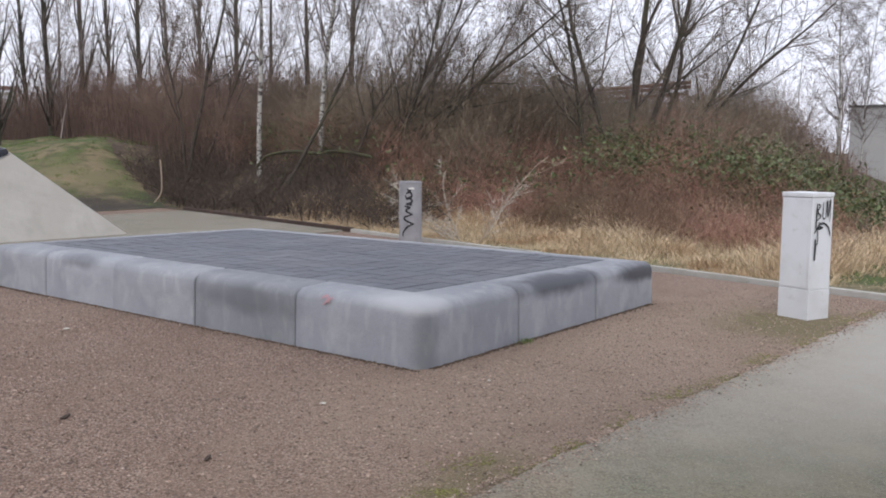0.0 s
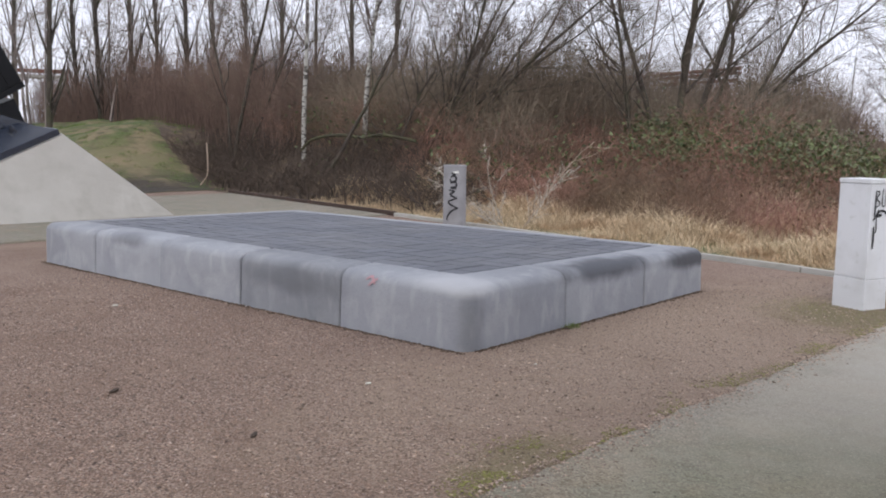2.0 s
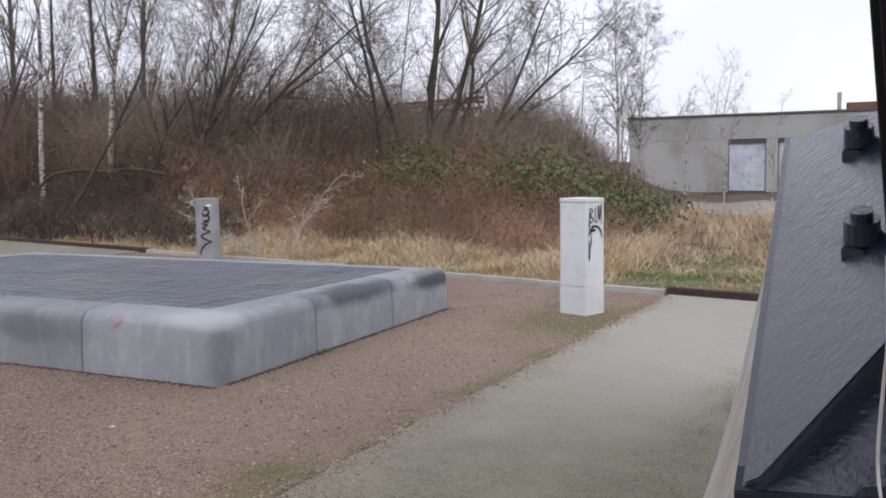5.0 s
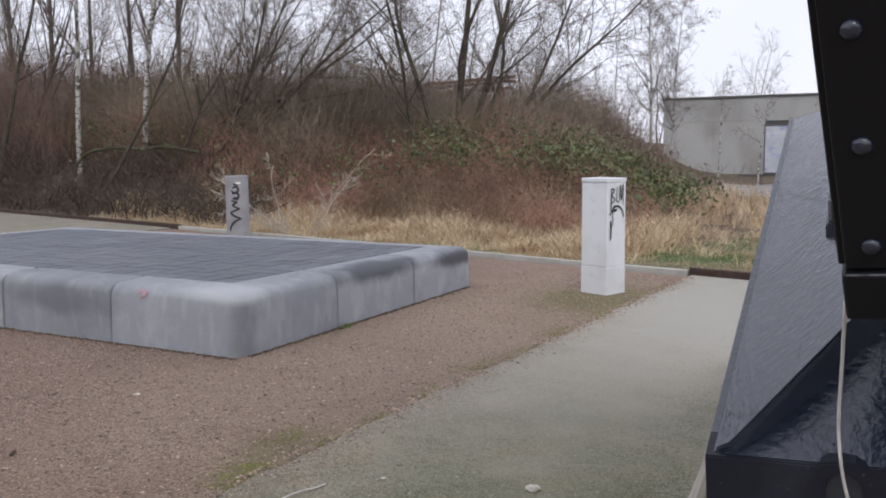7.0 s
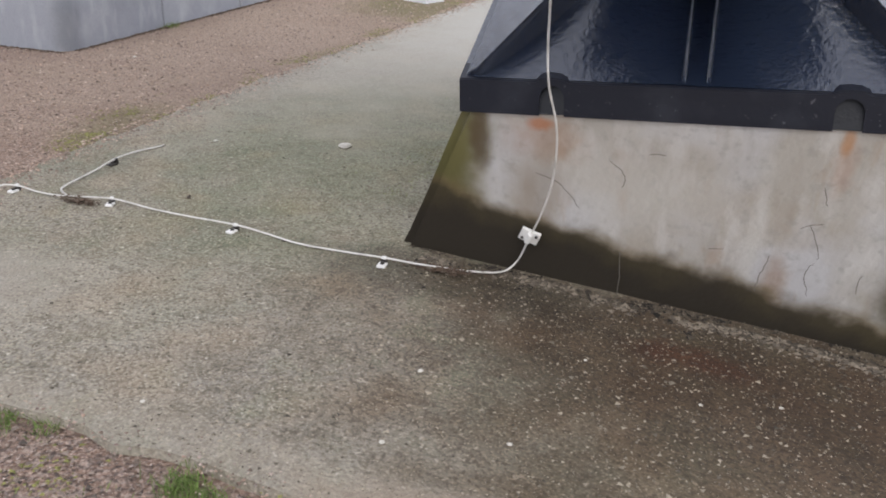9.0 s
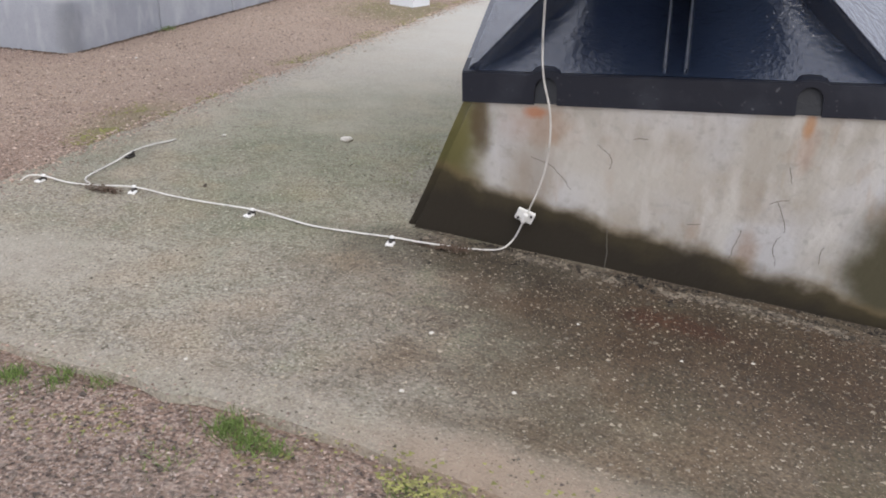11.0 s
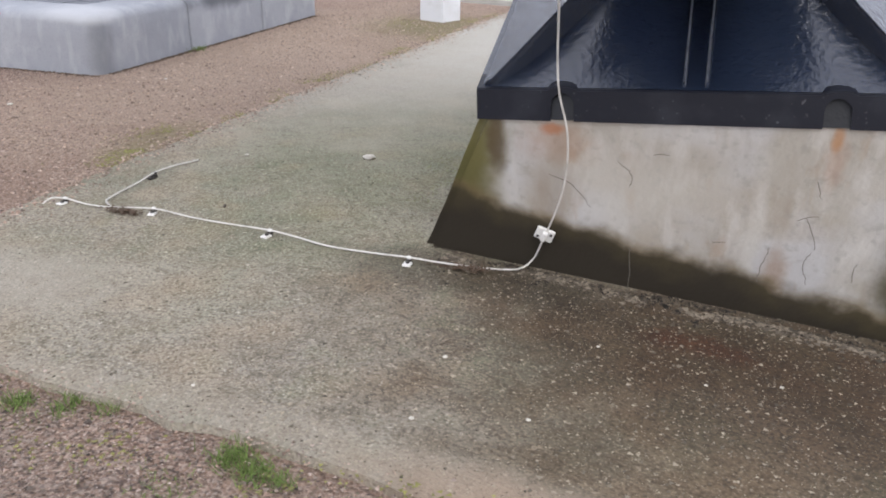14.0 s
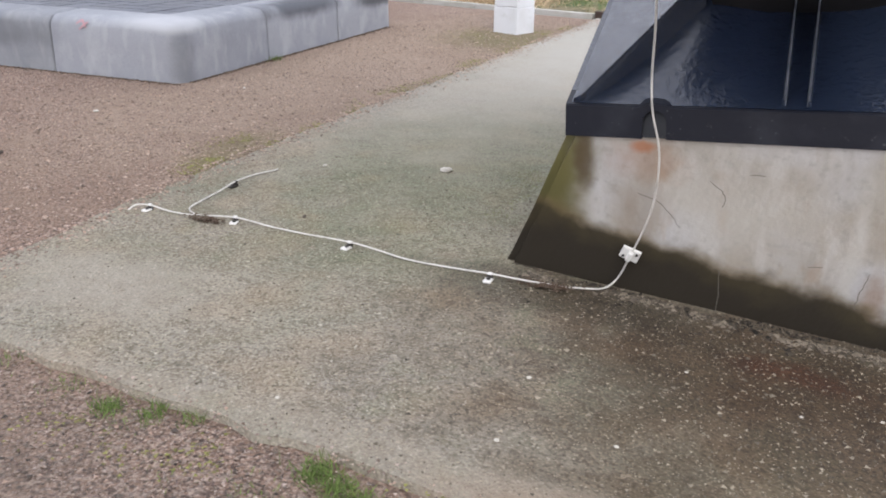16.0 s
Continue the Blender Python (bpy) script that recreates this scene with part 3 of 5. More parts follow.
G = 0.012
W, D = PX1 - PX0, PY1 - PY0
cb = part("rim_block", corner_block(1.49, 1.44), BLOCK, platform)
cb.matrix_basis = pose(0, 0, 0)
cb = part("rim_block", corner_block(D - 2.93 - G, 1.44), BLOCK, platform)
cb.matrix_basis = pose(0, PY1, 0, 0, 0, 90)
cb = part("rim_block", corner_block(1.44, 1.44), BLOCK, platform)
cb.matrix_basis = pose(PX0, PY1, 0, 0, 0, 180)
cb = part("rim_block", corner_block(1.44, 1.44), BLOCK, platform)
cb.matrix_basis = pose(PX0, 0, 0, 0, 0, 270)
me = None
for k in range(3):
    x0 = -6.0 + 1.5 * k + G / 2
    b = part("rim_block", straight_block(1.5 - G), BLOCK, platform) if me is None else new("rim_block", me)
    me, b.parent = b.data, platform
    if k == 2:
        b.data = me.copy()
        b.data.materials[0] = DARKBLOCK
        tagged(b, "darker blue-grey concrete block")
    b.matrix_basis = pose(x0, random.uniform(-0.008, 0.008), random.uniform(-0.006, 0.006))
    b = new("rim_block", me)
    b.parent = platform
    b.matrix_basis = pose(x0 + 1.5 - G, PY1, 0, 0, 0, 180)
b = part("rim_block", straight_block(1.48 - G), BLOCK, platform)
b.matrix_basis = pose(0, 1.445 + G / 2, 0.0, 0, 0, 90)
m2 = b.data
b = new("rim_block", m2)
b.parent = platform
b.matrix_basis = pose(PX0, 2.97 - G, 0, 0, 0, 270)
part("bed", box_bm(PX0 + RIM, PX1 - RIM, PY0 + RIM, PY1 - RIM, 0, PH - 0.03), JOINT, platform)

# ---- cable cabinet ----
CAB = pose(1.752, 4.325, 0, 0, 0, -21.7)
cabinet = thing("cable_cabinet", "tall white cable cabinet with black graffiti, standing on gravel", "cabinet", at=CAB)
CW, CD, CH = 0.375, 0.34, 1.36
part("body", box_bm(-CW, 0, 0.0, CD, 0.322, CH - 0.052, 0.004), CABINET, cabinet)
part("base", box_bm(-CW - 0.004, 0.004, -0.004, CD + 0.004, -0.2, 0.32, 0.006), CABINET, cabinet)
part("lid", box_bm(-CW - 0.008, 0.008, -0.009, CD + 0.008, CH - 0.05, CH, 0.010, 3), CABINET, cabinet)
door = part("door", box_bm(-CW + 0.025, -0.025, -0.004, -0.001, 0.34, CH - 0.065, 0.002), CABINET, cabinet)

# ---- bollard ----
bollard = thing("bollard", "round grey concrete pipe bollard with black graffiti", "bollard", at=pose(-5.55, 6.37, 0, 0, 0, 8))
part("shaft", cyl_bm(0.2, 0.197, -0.1, 1.25, 48), BOLLARD, bollard)
part("cap", cyl_bm(0.207, 0.2, 1.252, 1.29, 48, 0.01), BOLLARD, bollard)

# ---- leaning steel legs on concrete plinths ----
E2 = Vector((0.9955, 0.0, 0.062)).normalized()
E1 = Vector((0.0, 0.9135, 0.407))
E1 = (E1 - E2 * E1.dot(E2)).normalized()
E3 = E2.cross(E1)
PW, PL, PT = 1.70, 2.45, 0.115
TL = Vector((4.317, -2.983, 0.845))


def prism_bm(bottom, top):
    bm = bmesh.new()
    a, b = [bm.verts.new(p) for p in bottom], [bm.verts.new(p) for p in top]
    n = len(a)
    bm.faces.new(a[::-1])
    bm.faces.new(b)
    for i in range(n):
        bm.faces.new((a[i], a[(i + 1) % n], b[(i + 1) % n], b[i]))
    bmesh.ops.recalc_face_normals(bm, faces=bm.faces)
    return bm


def flip(bm, about):
    """Mirrors a mesh across the plane x = about."""
    for v in bm.verts:
        v.co.x = 2 * about - v.co.x
    bmesh.ops.reverse_faces(bm, faces=bm.faces)
    return bm


MID = -4.33


def shifted(bm):
    bmesh.ops.translate(bm, verts=bm.verts, vec=(0, 3.6, 0))
    return bm


SHOE = Matrix(((E2.x, E1.x, E3.x, TL.x), (E2.y, E1.y, E3.y, TL.y), (E2.z, E1.z, E3.z, TL.z), (0, 0, 0, 1)))


def plinth_bm():
    def on(u, v, w=-PT):
        return SHOE @ Vector((u, v, w))
    fl, fr, bl, br = on(0.01, -0.04), on(PW - 0.01, -0.04), on(0.0, PL + 0.05), on(PW, PL + 0.05)
    foot_fl, foot_fr = Vector((3.745, -2.57, -0.6)), Vector((6.68, -2.57, -0.6))
    foot_bl, foot_br = Vector((3.66, 2.35, -0.6)), Vector((6.7, 2.35, -0.6))
    bm = prism_bm((foot_fl, foot_fr, foot_br, foot_bl), (fl, fr, br, bl))
    bmesh.ops.bevel(bm, geom=[e for e in bm.edges if abs(e.verts[0].co.z - e.verts[1].co.z) > 0.9], offset=0.035, segments=2, affect="EDGES")
    bmesh.ops.subdivide_edges(bm, edges=bm.edges[:], cuts=14, use_grid_fill=True)
    for v in bm.verts:
        k = noise.noise(v.co * 2.1) * 0.008 + noise.noise(v.co * 9) * 0.003
        v.co += Vector((k, k, 0))
    return bm


LEGTILT = 31.0
LEGDIR = Vector((-0.087, -math.sin(radians(LEGTILT)), math.cos(radians(LEGTILT)))).normalized()


def leg_frame():
    p = Vector((4.678, -3.39, 1.329))
    z = LEGDIR
    x = (Vector((1, 0, 0.035)) - z * z.dot(Vector((1, 0, 0.035)))).normalized()
    y = z.cross(x)
    return Matrix(((x.x, y.x, z.x, p.x), (x.y, y.y, z.y, p.y), (x.z, y.z, z.z, p.z), (0, 0, 0, 1)))


LEG = leg_frame()
LW, LD, LL = 0.88, 2.58, 9.0


def front_bm():
    """The hollow sloping front of the shoe, between the corner fins."""
    bm = bmesh.new()
    n, k = 24, 14
    grid = []
    for i in range(n + 1):
        row = []
        for j in range(k + 1):
            s = j / k
            u0 = 0.05 + (PW - 0.10) * i / n
            u1 = 0.40 + (PW - 0.80) * i / n
            u = u0 + (u1 - u0) * s
            bow = 1 - (2 * i / n - 1) ** 2
            v = 0.012 + 0.50 * s + 0.10 * bow * s
            lobe = 0.03 * math.exp(-((abs(2 * i / n - 1) - 0.62) / 0.22) ** 2) * math.sin(math.pi * s)
            w = 0.25 * s ** 1.9 + lobe
            row.append(bm.verts.new((u, v, w + 0.002)))
        grid.append(row)
    for i in range(n):
        for j in range(k):
            bm.faces.new((grid[i][j], grid[i + 1][j], grid[i + 1][j + 1], grid[i][j + 1])).smooth = True
    return bm


def leg_assembly(mirrored):
    def put(bm, m):
        bm.transform(m)
        return shifted(flip(bm, MID)) if mirrored else bm
    side = "far" if mirrored else "near"
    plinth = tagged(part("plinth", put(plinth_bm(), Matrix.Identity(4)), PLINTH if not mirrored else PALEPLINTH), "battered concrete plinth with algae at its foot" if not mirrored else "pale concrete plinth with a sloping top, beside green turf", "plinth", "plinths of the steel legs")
    leg = thing("steel_leg", "leaning riveted steel leg painted glossy black, on a concrete plinth", "steel leg", "legs of the steel frame")
    # front edge of the base plate, with arched notches for the anchor bolts
    low, top = [(0.0, -PT)], []
    for mid_u in (0.35, 1.35):
        low += [(mid_u - 0.046, -PT)] + [(mid_u - 0.046 * math.cos(k * math.pi / 8), -0.060 + 0.046 * math.sin(k * math.pi / 8)) for k in range(9)] + [(mid_u + 0.046, -PT)]
        top += [(mid_u - 0.064, 0.0)] + [(mid_u - 0.058 * math.cos(k * math.pi / 6), 0.012 * math.sin(k * math.pi / 6)) for k in range(1, 6)] + [(mid_u + 0.064, 0.0)]
    pts = low + [(PW, -PT), (PW, 0.0)] + top[::-1] + [(0.0, 0.0)]
    pb = prism_bm([(u, 0.055 * w / PT, w) for u, w in pts], [(u, 0.10, min(w, 0.006)) for u, w in pts])
    bmesh.ops.bevel(pb, geom=[e for e in pb.edges if max(v.co.y for v in e.verts) < 0.05 and abs(e.verts[0].co.x - e.verts[1].co.x) > 0.003], offset=0.004, segments=2, affect="EDGES")
    part("front_edge", put(pb, SHOE), SHADEEDGE, leg)
    for mid_u in (0.35, 1.35):
        # Notch backs take the darkened black, so the shade inside is painted.
        back = prism_bm([(mid_u - 0.05, -0.047, -PT + 0.004), (mid_u + 0.05, -0.047, -PT + 0.004), (mid_u + 0.05, 0.099, -PT + 0.004), (mid_u - 0.05, 0.099, -PT + 0.004)],
                        [(mid_u - 0.05, 0.045, -0.004), (mid_u + 0.05, 0.045, -0.004), (mid_u + 0.05, 0.099, -0.004), (mid_u - 0.05, 0.099, -0.004)])
        part("bolt_recess", put(back, SHOE), SHADEPAINT, leg)
    skin = box_bm(0, PW, 0.1002, PL, -PT, 0.0)
    part("base_plate", put(skin, SHOE), BLACK, leg)
    part("shoe_front", put(front_bm(), SHOE), BLACK, leg)
    for s in (0, 1):
        def X(u):
            return PW - u if s else u
        # side slope, corner fin and middle ribs of the cast shoe
        rise = 0.30 / 0.435
        sl = prism_bm([(X(0.02), 0.02, 0.0), (X(0.075), 0.02, 0.0), (X(0.47), 0.45, 0.0), (X(0.47), PL - 0.3, 0.0), (X(0.02), PL - 0.02, 0.0)],
                      [(X(u), v, 0.004 + rise * (u - 0.02)) for u, v in ((0.022, 0.022), (0.068, 0.018), (0.482, 0.44), (0.46, PL - 0.5), (0.022, PL - 0.03))])
        bmesh.ops.bevel(sl, geom=[e for e in sl.edges if e.verts[0].co.z > 0.002 and e.verts[1].co.z > 0.002], offset=0.006, segments=2, affect="EDGES")
        part("shoe_side", put(sl, SHOE), BLACK, leg)
        rib = prism_bm([(X(0.800), 0.025, 0.0), (X(0.815), 0.025, 0.0), (X(0.818), 0.60, 0.19), (X(0.797), 0.60, 0.19)],
                       [(X(0.805), 0.045, 0.012), (X(0.810), 0.045, 0.012), (X(0.812), 0.60, 0.27), (X(0.803), 0.60, 0.27)])
        rib_part = part("middle_rib", put(rib, SHOE), BLACK, leg)
        line = [SHOE @ Vector((X(0.808), 0.045 + 0.555 * k / 6, 0.0145 + 0.258 * k / 6)) for k in range(7)]
        if not mirrored:
            v, f = tubes(line[:-1], line[1:], np.full(6, 0.0032), np.full(6, 0.0032), 6)
            raw("worn_edge", v, f, WORN, rib_part)
        for v in (0.95, 1.75):
            bolt = part("anchor_bolt", put(cyl_bm(0.035, 0.035, 0.05, 0.34, 14, m=pose(X(0.33), v, 0)), SHOE), BLACK, leg)
            part("nut", put(cyl_bm(0.075, 0.075, 0.13, 0.23, 6, 0.006, m=pose(X(0.33), v, 0)), SHOE), BLACK, bolt)
            part("washer", put(cyl_bm(0.09, 0.09, 0.10, 0.125, 18, m=pose(X(0.33), v, 0)), SHOE), BLACK, bolt)
            part("cap_nut", put(cyl_bm(0.058, 0.055, 0.235, 0.31, 14, m=pose(X(0.33), v, 0)), SHOE), BLACK, bolt)
    part("collar", put(box_bm(0, LW, 0.0, LD, 0.0, 0.12, 0.008), LEG), SHADEPAINT, leg)
    seam = [LEG @ Vector((0.01 + 0.86 * k / 12, -0.002 + 0.0006 * math.sin(5 * k), 0.1225)) for k in range(13)]
    if not mirrored:
        v, f = tubes(seam[:-1], seam[1:], np.full(12, 0.0022), np.full(12, 0.0022), 5)
        raw("scraped_seam", v, f, WORN, leg)
    part("column", put(box_bm(0.008, LW - 0.008, 0.012, LD - 0.012, 0.125, LL, 0.006), LEG), SHADEPAINT, leg)
    part("foot_block", put(box_bm(0.5, PW - 0.5, 0.45, PL - 0.35, 0.0, 0.75), SHOE), SHADEPAINT, leg)
    hip = prism_bm([(0.47, 1.3, 0.005), (PW - 0.47, 1.3, 0.005), (PW - 0.47, PL - 0.06, 0.005), (0.47, PL - 0.06, 0.005)], [(0.5, 1.5, 0.55), (PW - 0.5, 1.5, 0.55), (PW - 0.5, 1.75, 0.55), (0.5, 1.75, 0.55)])
    part("shoe_back", put(hip, SHOE), BLACK, leg)
    for u in (-0.006, LW - 0.014):
        for v0, v1 in ((0.03, 0.28), (LD - 0.28, LD - 0.03)):
            part("side_flange", put(box_bm(u, u + 0.02, v0, v1, 0.126, LL, 0.003, 1), LEG), SHADEPAINT, leg)
        for k in range(4):
            part("cross_plate", put(box_bm(u + 0.003, u + 0.017, 0.285, LD - 0.285, 0.5 + 2.2 * k, 0.75 + 2.2 * k, 0.003, 1), LEG), SHADEPAINT, leg)
    rivet = None
    for row in range(30):
        for c in range(7):
            if (row % 2 and c in (0, 6)) or row > 9 and c not in (0, 6):
                continue
            bm = bmesh.new()
            bmesh.ops.create_uvsphere(bm, u_segments=8, v_segments=5, radius=0.021)
            for v in bm.verts:
                v.co.z *= 0.62
                v.co = Vector((v.co.x, -v.co.z, v.co.y))
            bm.transform(pose(0.06 + (LW - 0.12) * c / 6, 0.010, 0.185 + 0.116 * row))
            for f in bm.faces:
                f.smooth = True
            part("rivet", put(bm, LEG), BLACK, leg)
    return plinth, leg


near_plinth, near_leg = leg_assembly(False)
far_plinth, far_leg = leg_assembly(True)


# ---- details of the platform, cabinet and bollard ----
def ribbon(points, width, thick=0.0):
    """A flat painted stroke through points in a plane's own coordinates, as outline quads (x, z)."""
    bm = bmesh.new()
    prev = None
    for k, (x, z) in enumerate(points):
        a = points[max(0, k - 1)]
        b = points[min(len(points) - 1, k + 1)]
        t = Vector((b[0] - a[0], b[1] - a[1]))
        t = t.normalized() if t.length else Vector((1, 0))
        w = width * (0.55 + 0.45 * math.sin(math.pi * (k + 0.6) / (len(points) + 0.2)))
        l, r = bm.verts.new((x - t.y * w / 2, 0, z + t.x * w / 2)), bm.verts.new((x + t.y * w / 2, 0, z - t.x * w / 2))
        if prev:
            bm.faces.new((prev[0], prev[1], r, l))
        prev = (l, r)
    return bm


def curve_points(pts, n=6):
    """A smooth line through the given points."""
    out = []
    for k in range(len(pts) - 1):
        p0, p1, p2, p3 = pts[max(0, k - 1)], pts[k], pts[k + 1], pts[min(len(pts) - 1, k + 2)]
        for i in range(n):
            t = i / n
            out.append(tuple(0.5 * (2 * b + (c - a) * t + (2 * a - 5 * b + 4 * c - d) * t * t + (3 * b - a - 3 * c + d) * t ** 3) for a, b, c, d in zip(p0, p1, p2, p3)))
    out.append(tuple(pts[-1]))
    return out


SIDE = pose(0.0095, 0, 0, 0, 0, 90)
for stroke, width in ((((0.07, 1.24), (0.065, 1.08), (0.06, 0.98)), 0.02), (((0.07, 1.24), (0.12, 1.22), (0.08, 1.16), (0.13, 1.11), (0.06, 1.06)), 0.018),
                      (((0.17, 1.26), (0.165, 1.1), (0.2, 1.08)), 0.016), (((0.21, 1.08), (0.23, 1.28), (0.25, 1.1), (0.28, 1.29), (0.285, 1.05)), 0.016),
                      (((0.04, 0.93), (0.12, 1.02), (0.2, 1.03), (0.27, 0.98), (0.30, 0.9)), 0.024), (((0.12, 1.05), (0.10, 0.98), (0.17, 0.99), (0.08, 1.0)), 0.02),
                      (((0.09, 0.98), (0.10, 0.85), (0.085, 0.8)), 0.016), (((0.06, 0.87), (0.065, 0.75), (0.06, 0.64)), 0.028)):
    g = part("graffiti_stroke", ribbon(curve_points(stroke), width), SPRAY, cabinet, "black sprayed graffiti stroke")
    g.matrix_basis = SIDE @ pose(0, 0, 0)


def round_stroke(points, radius, facing):
    bm = ribbon(curve_points(points), 0.036)
    for v in bm.verts:
        a = facing + v.co.x / radius
        v.co = Vector((radius * math.sin(a), -radius * math.cos(a), v.co.z))
    return bm


for stroke in (((-0.03, 1.15), (0.03, 1.13), (-0.02, 1.1)), ((-0.05, 1.08), (0.03, 1.1), (0.05, 1.03), (-0.03, 1.0), (-0.06, 1.05)), ((-0.05, 0.98), (0.04, 0.99), (0.05, 0.92), (-0.04, 0.9), (0.06, 0.88)),
               ((-0.08, 0.86), (0.02, 0.84), (-0.05, 0.78), (0.07, 0.72)), ((0.07, 0.72), (-0.08, 0.66), (-0.03, 0.6), (0.09, 0.55)), ((0.09, 0.55), (-0.02, 0.5), (-0.1, 0.4), (-0.11, 0.33))):
    part("graffiti_stroke", round_stroke(stroke, 0.2025, radians(24)), SPRAY, bollard, "black sprayed graffiti stroke")
part("graffiti_mark", round_stroke(((-0.02, 1.16), (0.05, 1.17), (0.07, 1.15)), 0.2025, radians(30)), CLIP, bollard, "white sprayed mark")
for stroke in (((-1.16, 0.47), (-1.10, 0.50), (-1.04, 0.44)), ((-1.12, 0.42), (-1.06, 0.47), (-1.02, 0.49))):
    bm = ribbon(curve_points(stroke), 0.02)
    for v in bm.verts:
        v.co.y = 0.127 - math.sqrt(max(0.0, 0.115 ** 2 - max(0, v.co.z - 0.42) ** 2)) - 0.010
    part("spray_mark", bm, REDSPRAY, platform, "red sprayed scribble")


# ---- cable, clips and stains by the plinth ----
def tube_thing(name, pts, radius, material, label, category, n=8):
    path = [Vector(p) for p in curve_points(pts, 5)]
    v, f = tubes(path[:-1], path[1:], np.full(len(path) - 1, radius), np.full(len(path) - 1, radius), n)
    bm = bmesh.new()
    vs = [bm.verts.new(p) for p in v]
    for q in f:
        bm.faces.new([vs[i] for i in q]).smooth = True
    bmesh.ops.remove_doubles(bm, verts=bm.verts, dist=radius * 0.25)
    return tagged(part(name, bm, material), label, category)


def face_y(z):
    return -2.759 - 0.3155 * z


FLOOR_RUN = [(1.93, -2.945, 0.0), (1.965, -2.885, 0.05), (2.05, -2.861, 0.055), (2.18, -2.871, 0.045), (2.32, -2.863, 0.042), (2.574, -2.833, 0.055), (2.8, -2.852, 0.046), (3.0, -2.873, 0.048), (3.279, -2.903, 0.058),
             (3.45, -2.925, 0.05), (3.62, -2.953, 0.042), (3.856, -2.965, 0.046), (4.024, -2.983, 0.058), (4.16, -2.962, 0.045), (4.30, -2.925, 0.03), (4.43, -2.885, 0.02), (4.51, -2.845, 0.022)]
FACE_RUN = [(4.555, 0.06), (4.595, 0.16), (4.625, 0.24), (4.66, 0.34), (4.69, 0.46), (4.705, 0.60), (4.70, 0.73)]
tube_thing("power_cable", FLOOR_RUN + [(x, face_y(z) - 0.022 - 0.02 * max(0.0, z - 0.3), z) for x, z in FACE_RUN] + [(4.67, -3.06, 0.87), (4.655, -3.06, 1.0), (4.66, -3.12, 1.18), (4.665, -3.2, 1.33), (4.66, -3.15, 1.5)],
           0.0042, CABLE, "thin dirty-white power cable clipped to the concrete", "cable")
tube_thing("power_cable", [(2.33, -2.85, 0.04), (2.262, -2.805, 0.05), (2.232, -2.675, 0.045), (2.222, -2.495, 0.045), (2.226, -2.335, 0.06), (2.224, -2.135, 0.045), (2.262, -2.025, 0.04), (2.27, -1.955, 0.034)],
           0.0048, CABLE, "short branch of dirty-white cable ending loose on concrete", "cable")


def cable_clip(x, y, z0, dirty=False):
    c = thing("cable_clip", "white plastic cable clip screwed to the concrete" if not dirty else "dirty dark cable clip on the concrete", "cable clip", "clips along the cable", pose(x, y, z0, 0, 0, random.uniform(-20, 20)))
    m1 = SCREW if dirty else CLIP
    part("foot", box_bm(-0.019, 0.019, -0.05, -0.004, 0.0, 0.011, 0.004), m1, c)
    part("saddle", box_bm(-0.013, 0.013, -0.010, 0.010, 0.0, 0.021, 0.004), SCREW, c, "dark steel hook under the cable")
    part("strap", box_bm(-0.010, 0.010, -0.009, 0.009, 0.022, 0.034, 0.004), m1, c)
    part("screw", cyl_bm(0.010, 0.008, 0.010, 0.020, 10, m=pose(0, -0.024, 0)), SCREW, c)


for x, y, dirty in ((2.05, -2.861, 0), (2.574, -2.833, 0), (3.279, -2.903, 0), (4.024, -2.983, 0), (2.226, -2.335, 1)):
    cable_clip(x, y, 0.03, dirty)
tag = thing("cable_box", "small white square cable bracket on the plinth", "cable bracket", at=pose(4.604, face_y(0.196) - 0.012, 0.196, 17.5, 0, 0) @ pose(0, 0, 0, 0, 20, 0))
part("plate", box_bm(-0.041, 0.041, -0.012, 0.004, -0.031, 0.031, 0.004), CLIP, tag)
part("strap", box_bm(-0.011, 0.011, -0.032, -0.013, -0.025, 0.025, 0.005), CLIP, tag)
for x, z in ((-0.026, -0.015), (0.026, 0.015)):
    part("screw", cyl_bm(0.006, 0.006, 0, 0.005, 10, m=pose(x, -0.0125, z, 90, 0, 0)), SCREW, tag)

CRACKMAT = mat("dark_hairline_crack", (0.15, 0.135, 0.115), 0.9)
for line in (((4.897, 0.595), (4.943, 0.561), (4.963, 0.524), (4.954, 0.482)), ((5.042, 0.637), (5.07, 0.644), (5.103, 0.641)), ((5.605, 0.412), (5.633, 0.43), (5.676, 0.441)), ((5.633, 0.43), (5.663, 0.375), (5.694, 0.282)),
             ((5.648, 0.594), (5.671, 0.521)), ((5.527, 0.27), (5.509, 0.18), (5.5, 0.088)), ((5.683, 0.266), (5.662, 0.205), (5.694, 0.107)), ((5.854, 0.238), (5.852, 0.15)), ((4.973, 0.182), (4.98, 0.05), (4.975, -0.106)), ((4.62, 0.5), (4.72, 0.46), (4.8, 0.36)), ((5.3, 0.26), (5.36, 0.27))):
    pts = [(x + random.uniform(-0.004, 0.004), z) for x, z in curve_points(line, 5)]
    bm = ribbon(pts, 0.0034)
    for v in bm.verts:
        v.co.y = face_y(v.co.z) - 0.009
    part("crack", bm, CRACKMAT, near_plinth, "fine dark hairline crack")

rng = np.random.default_rng(11)


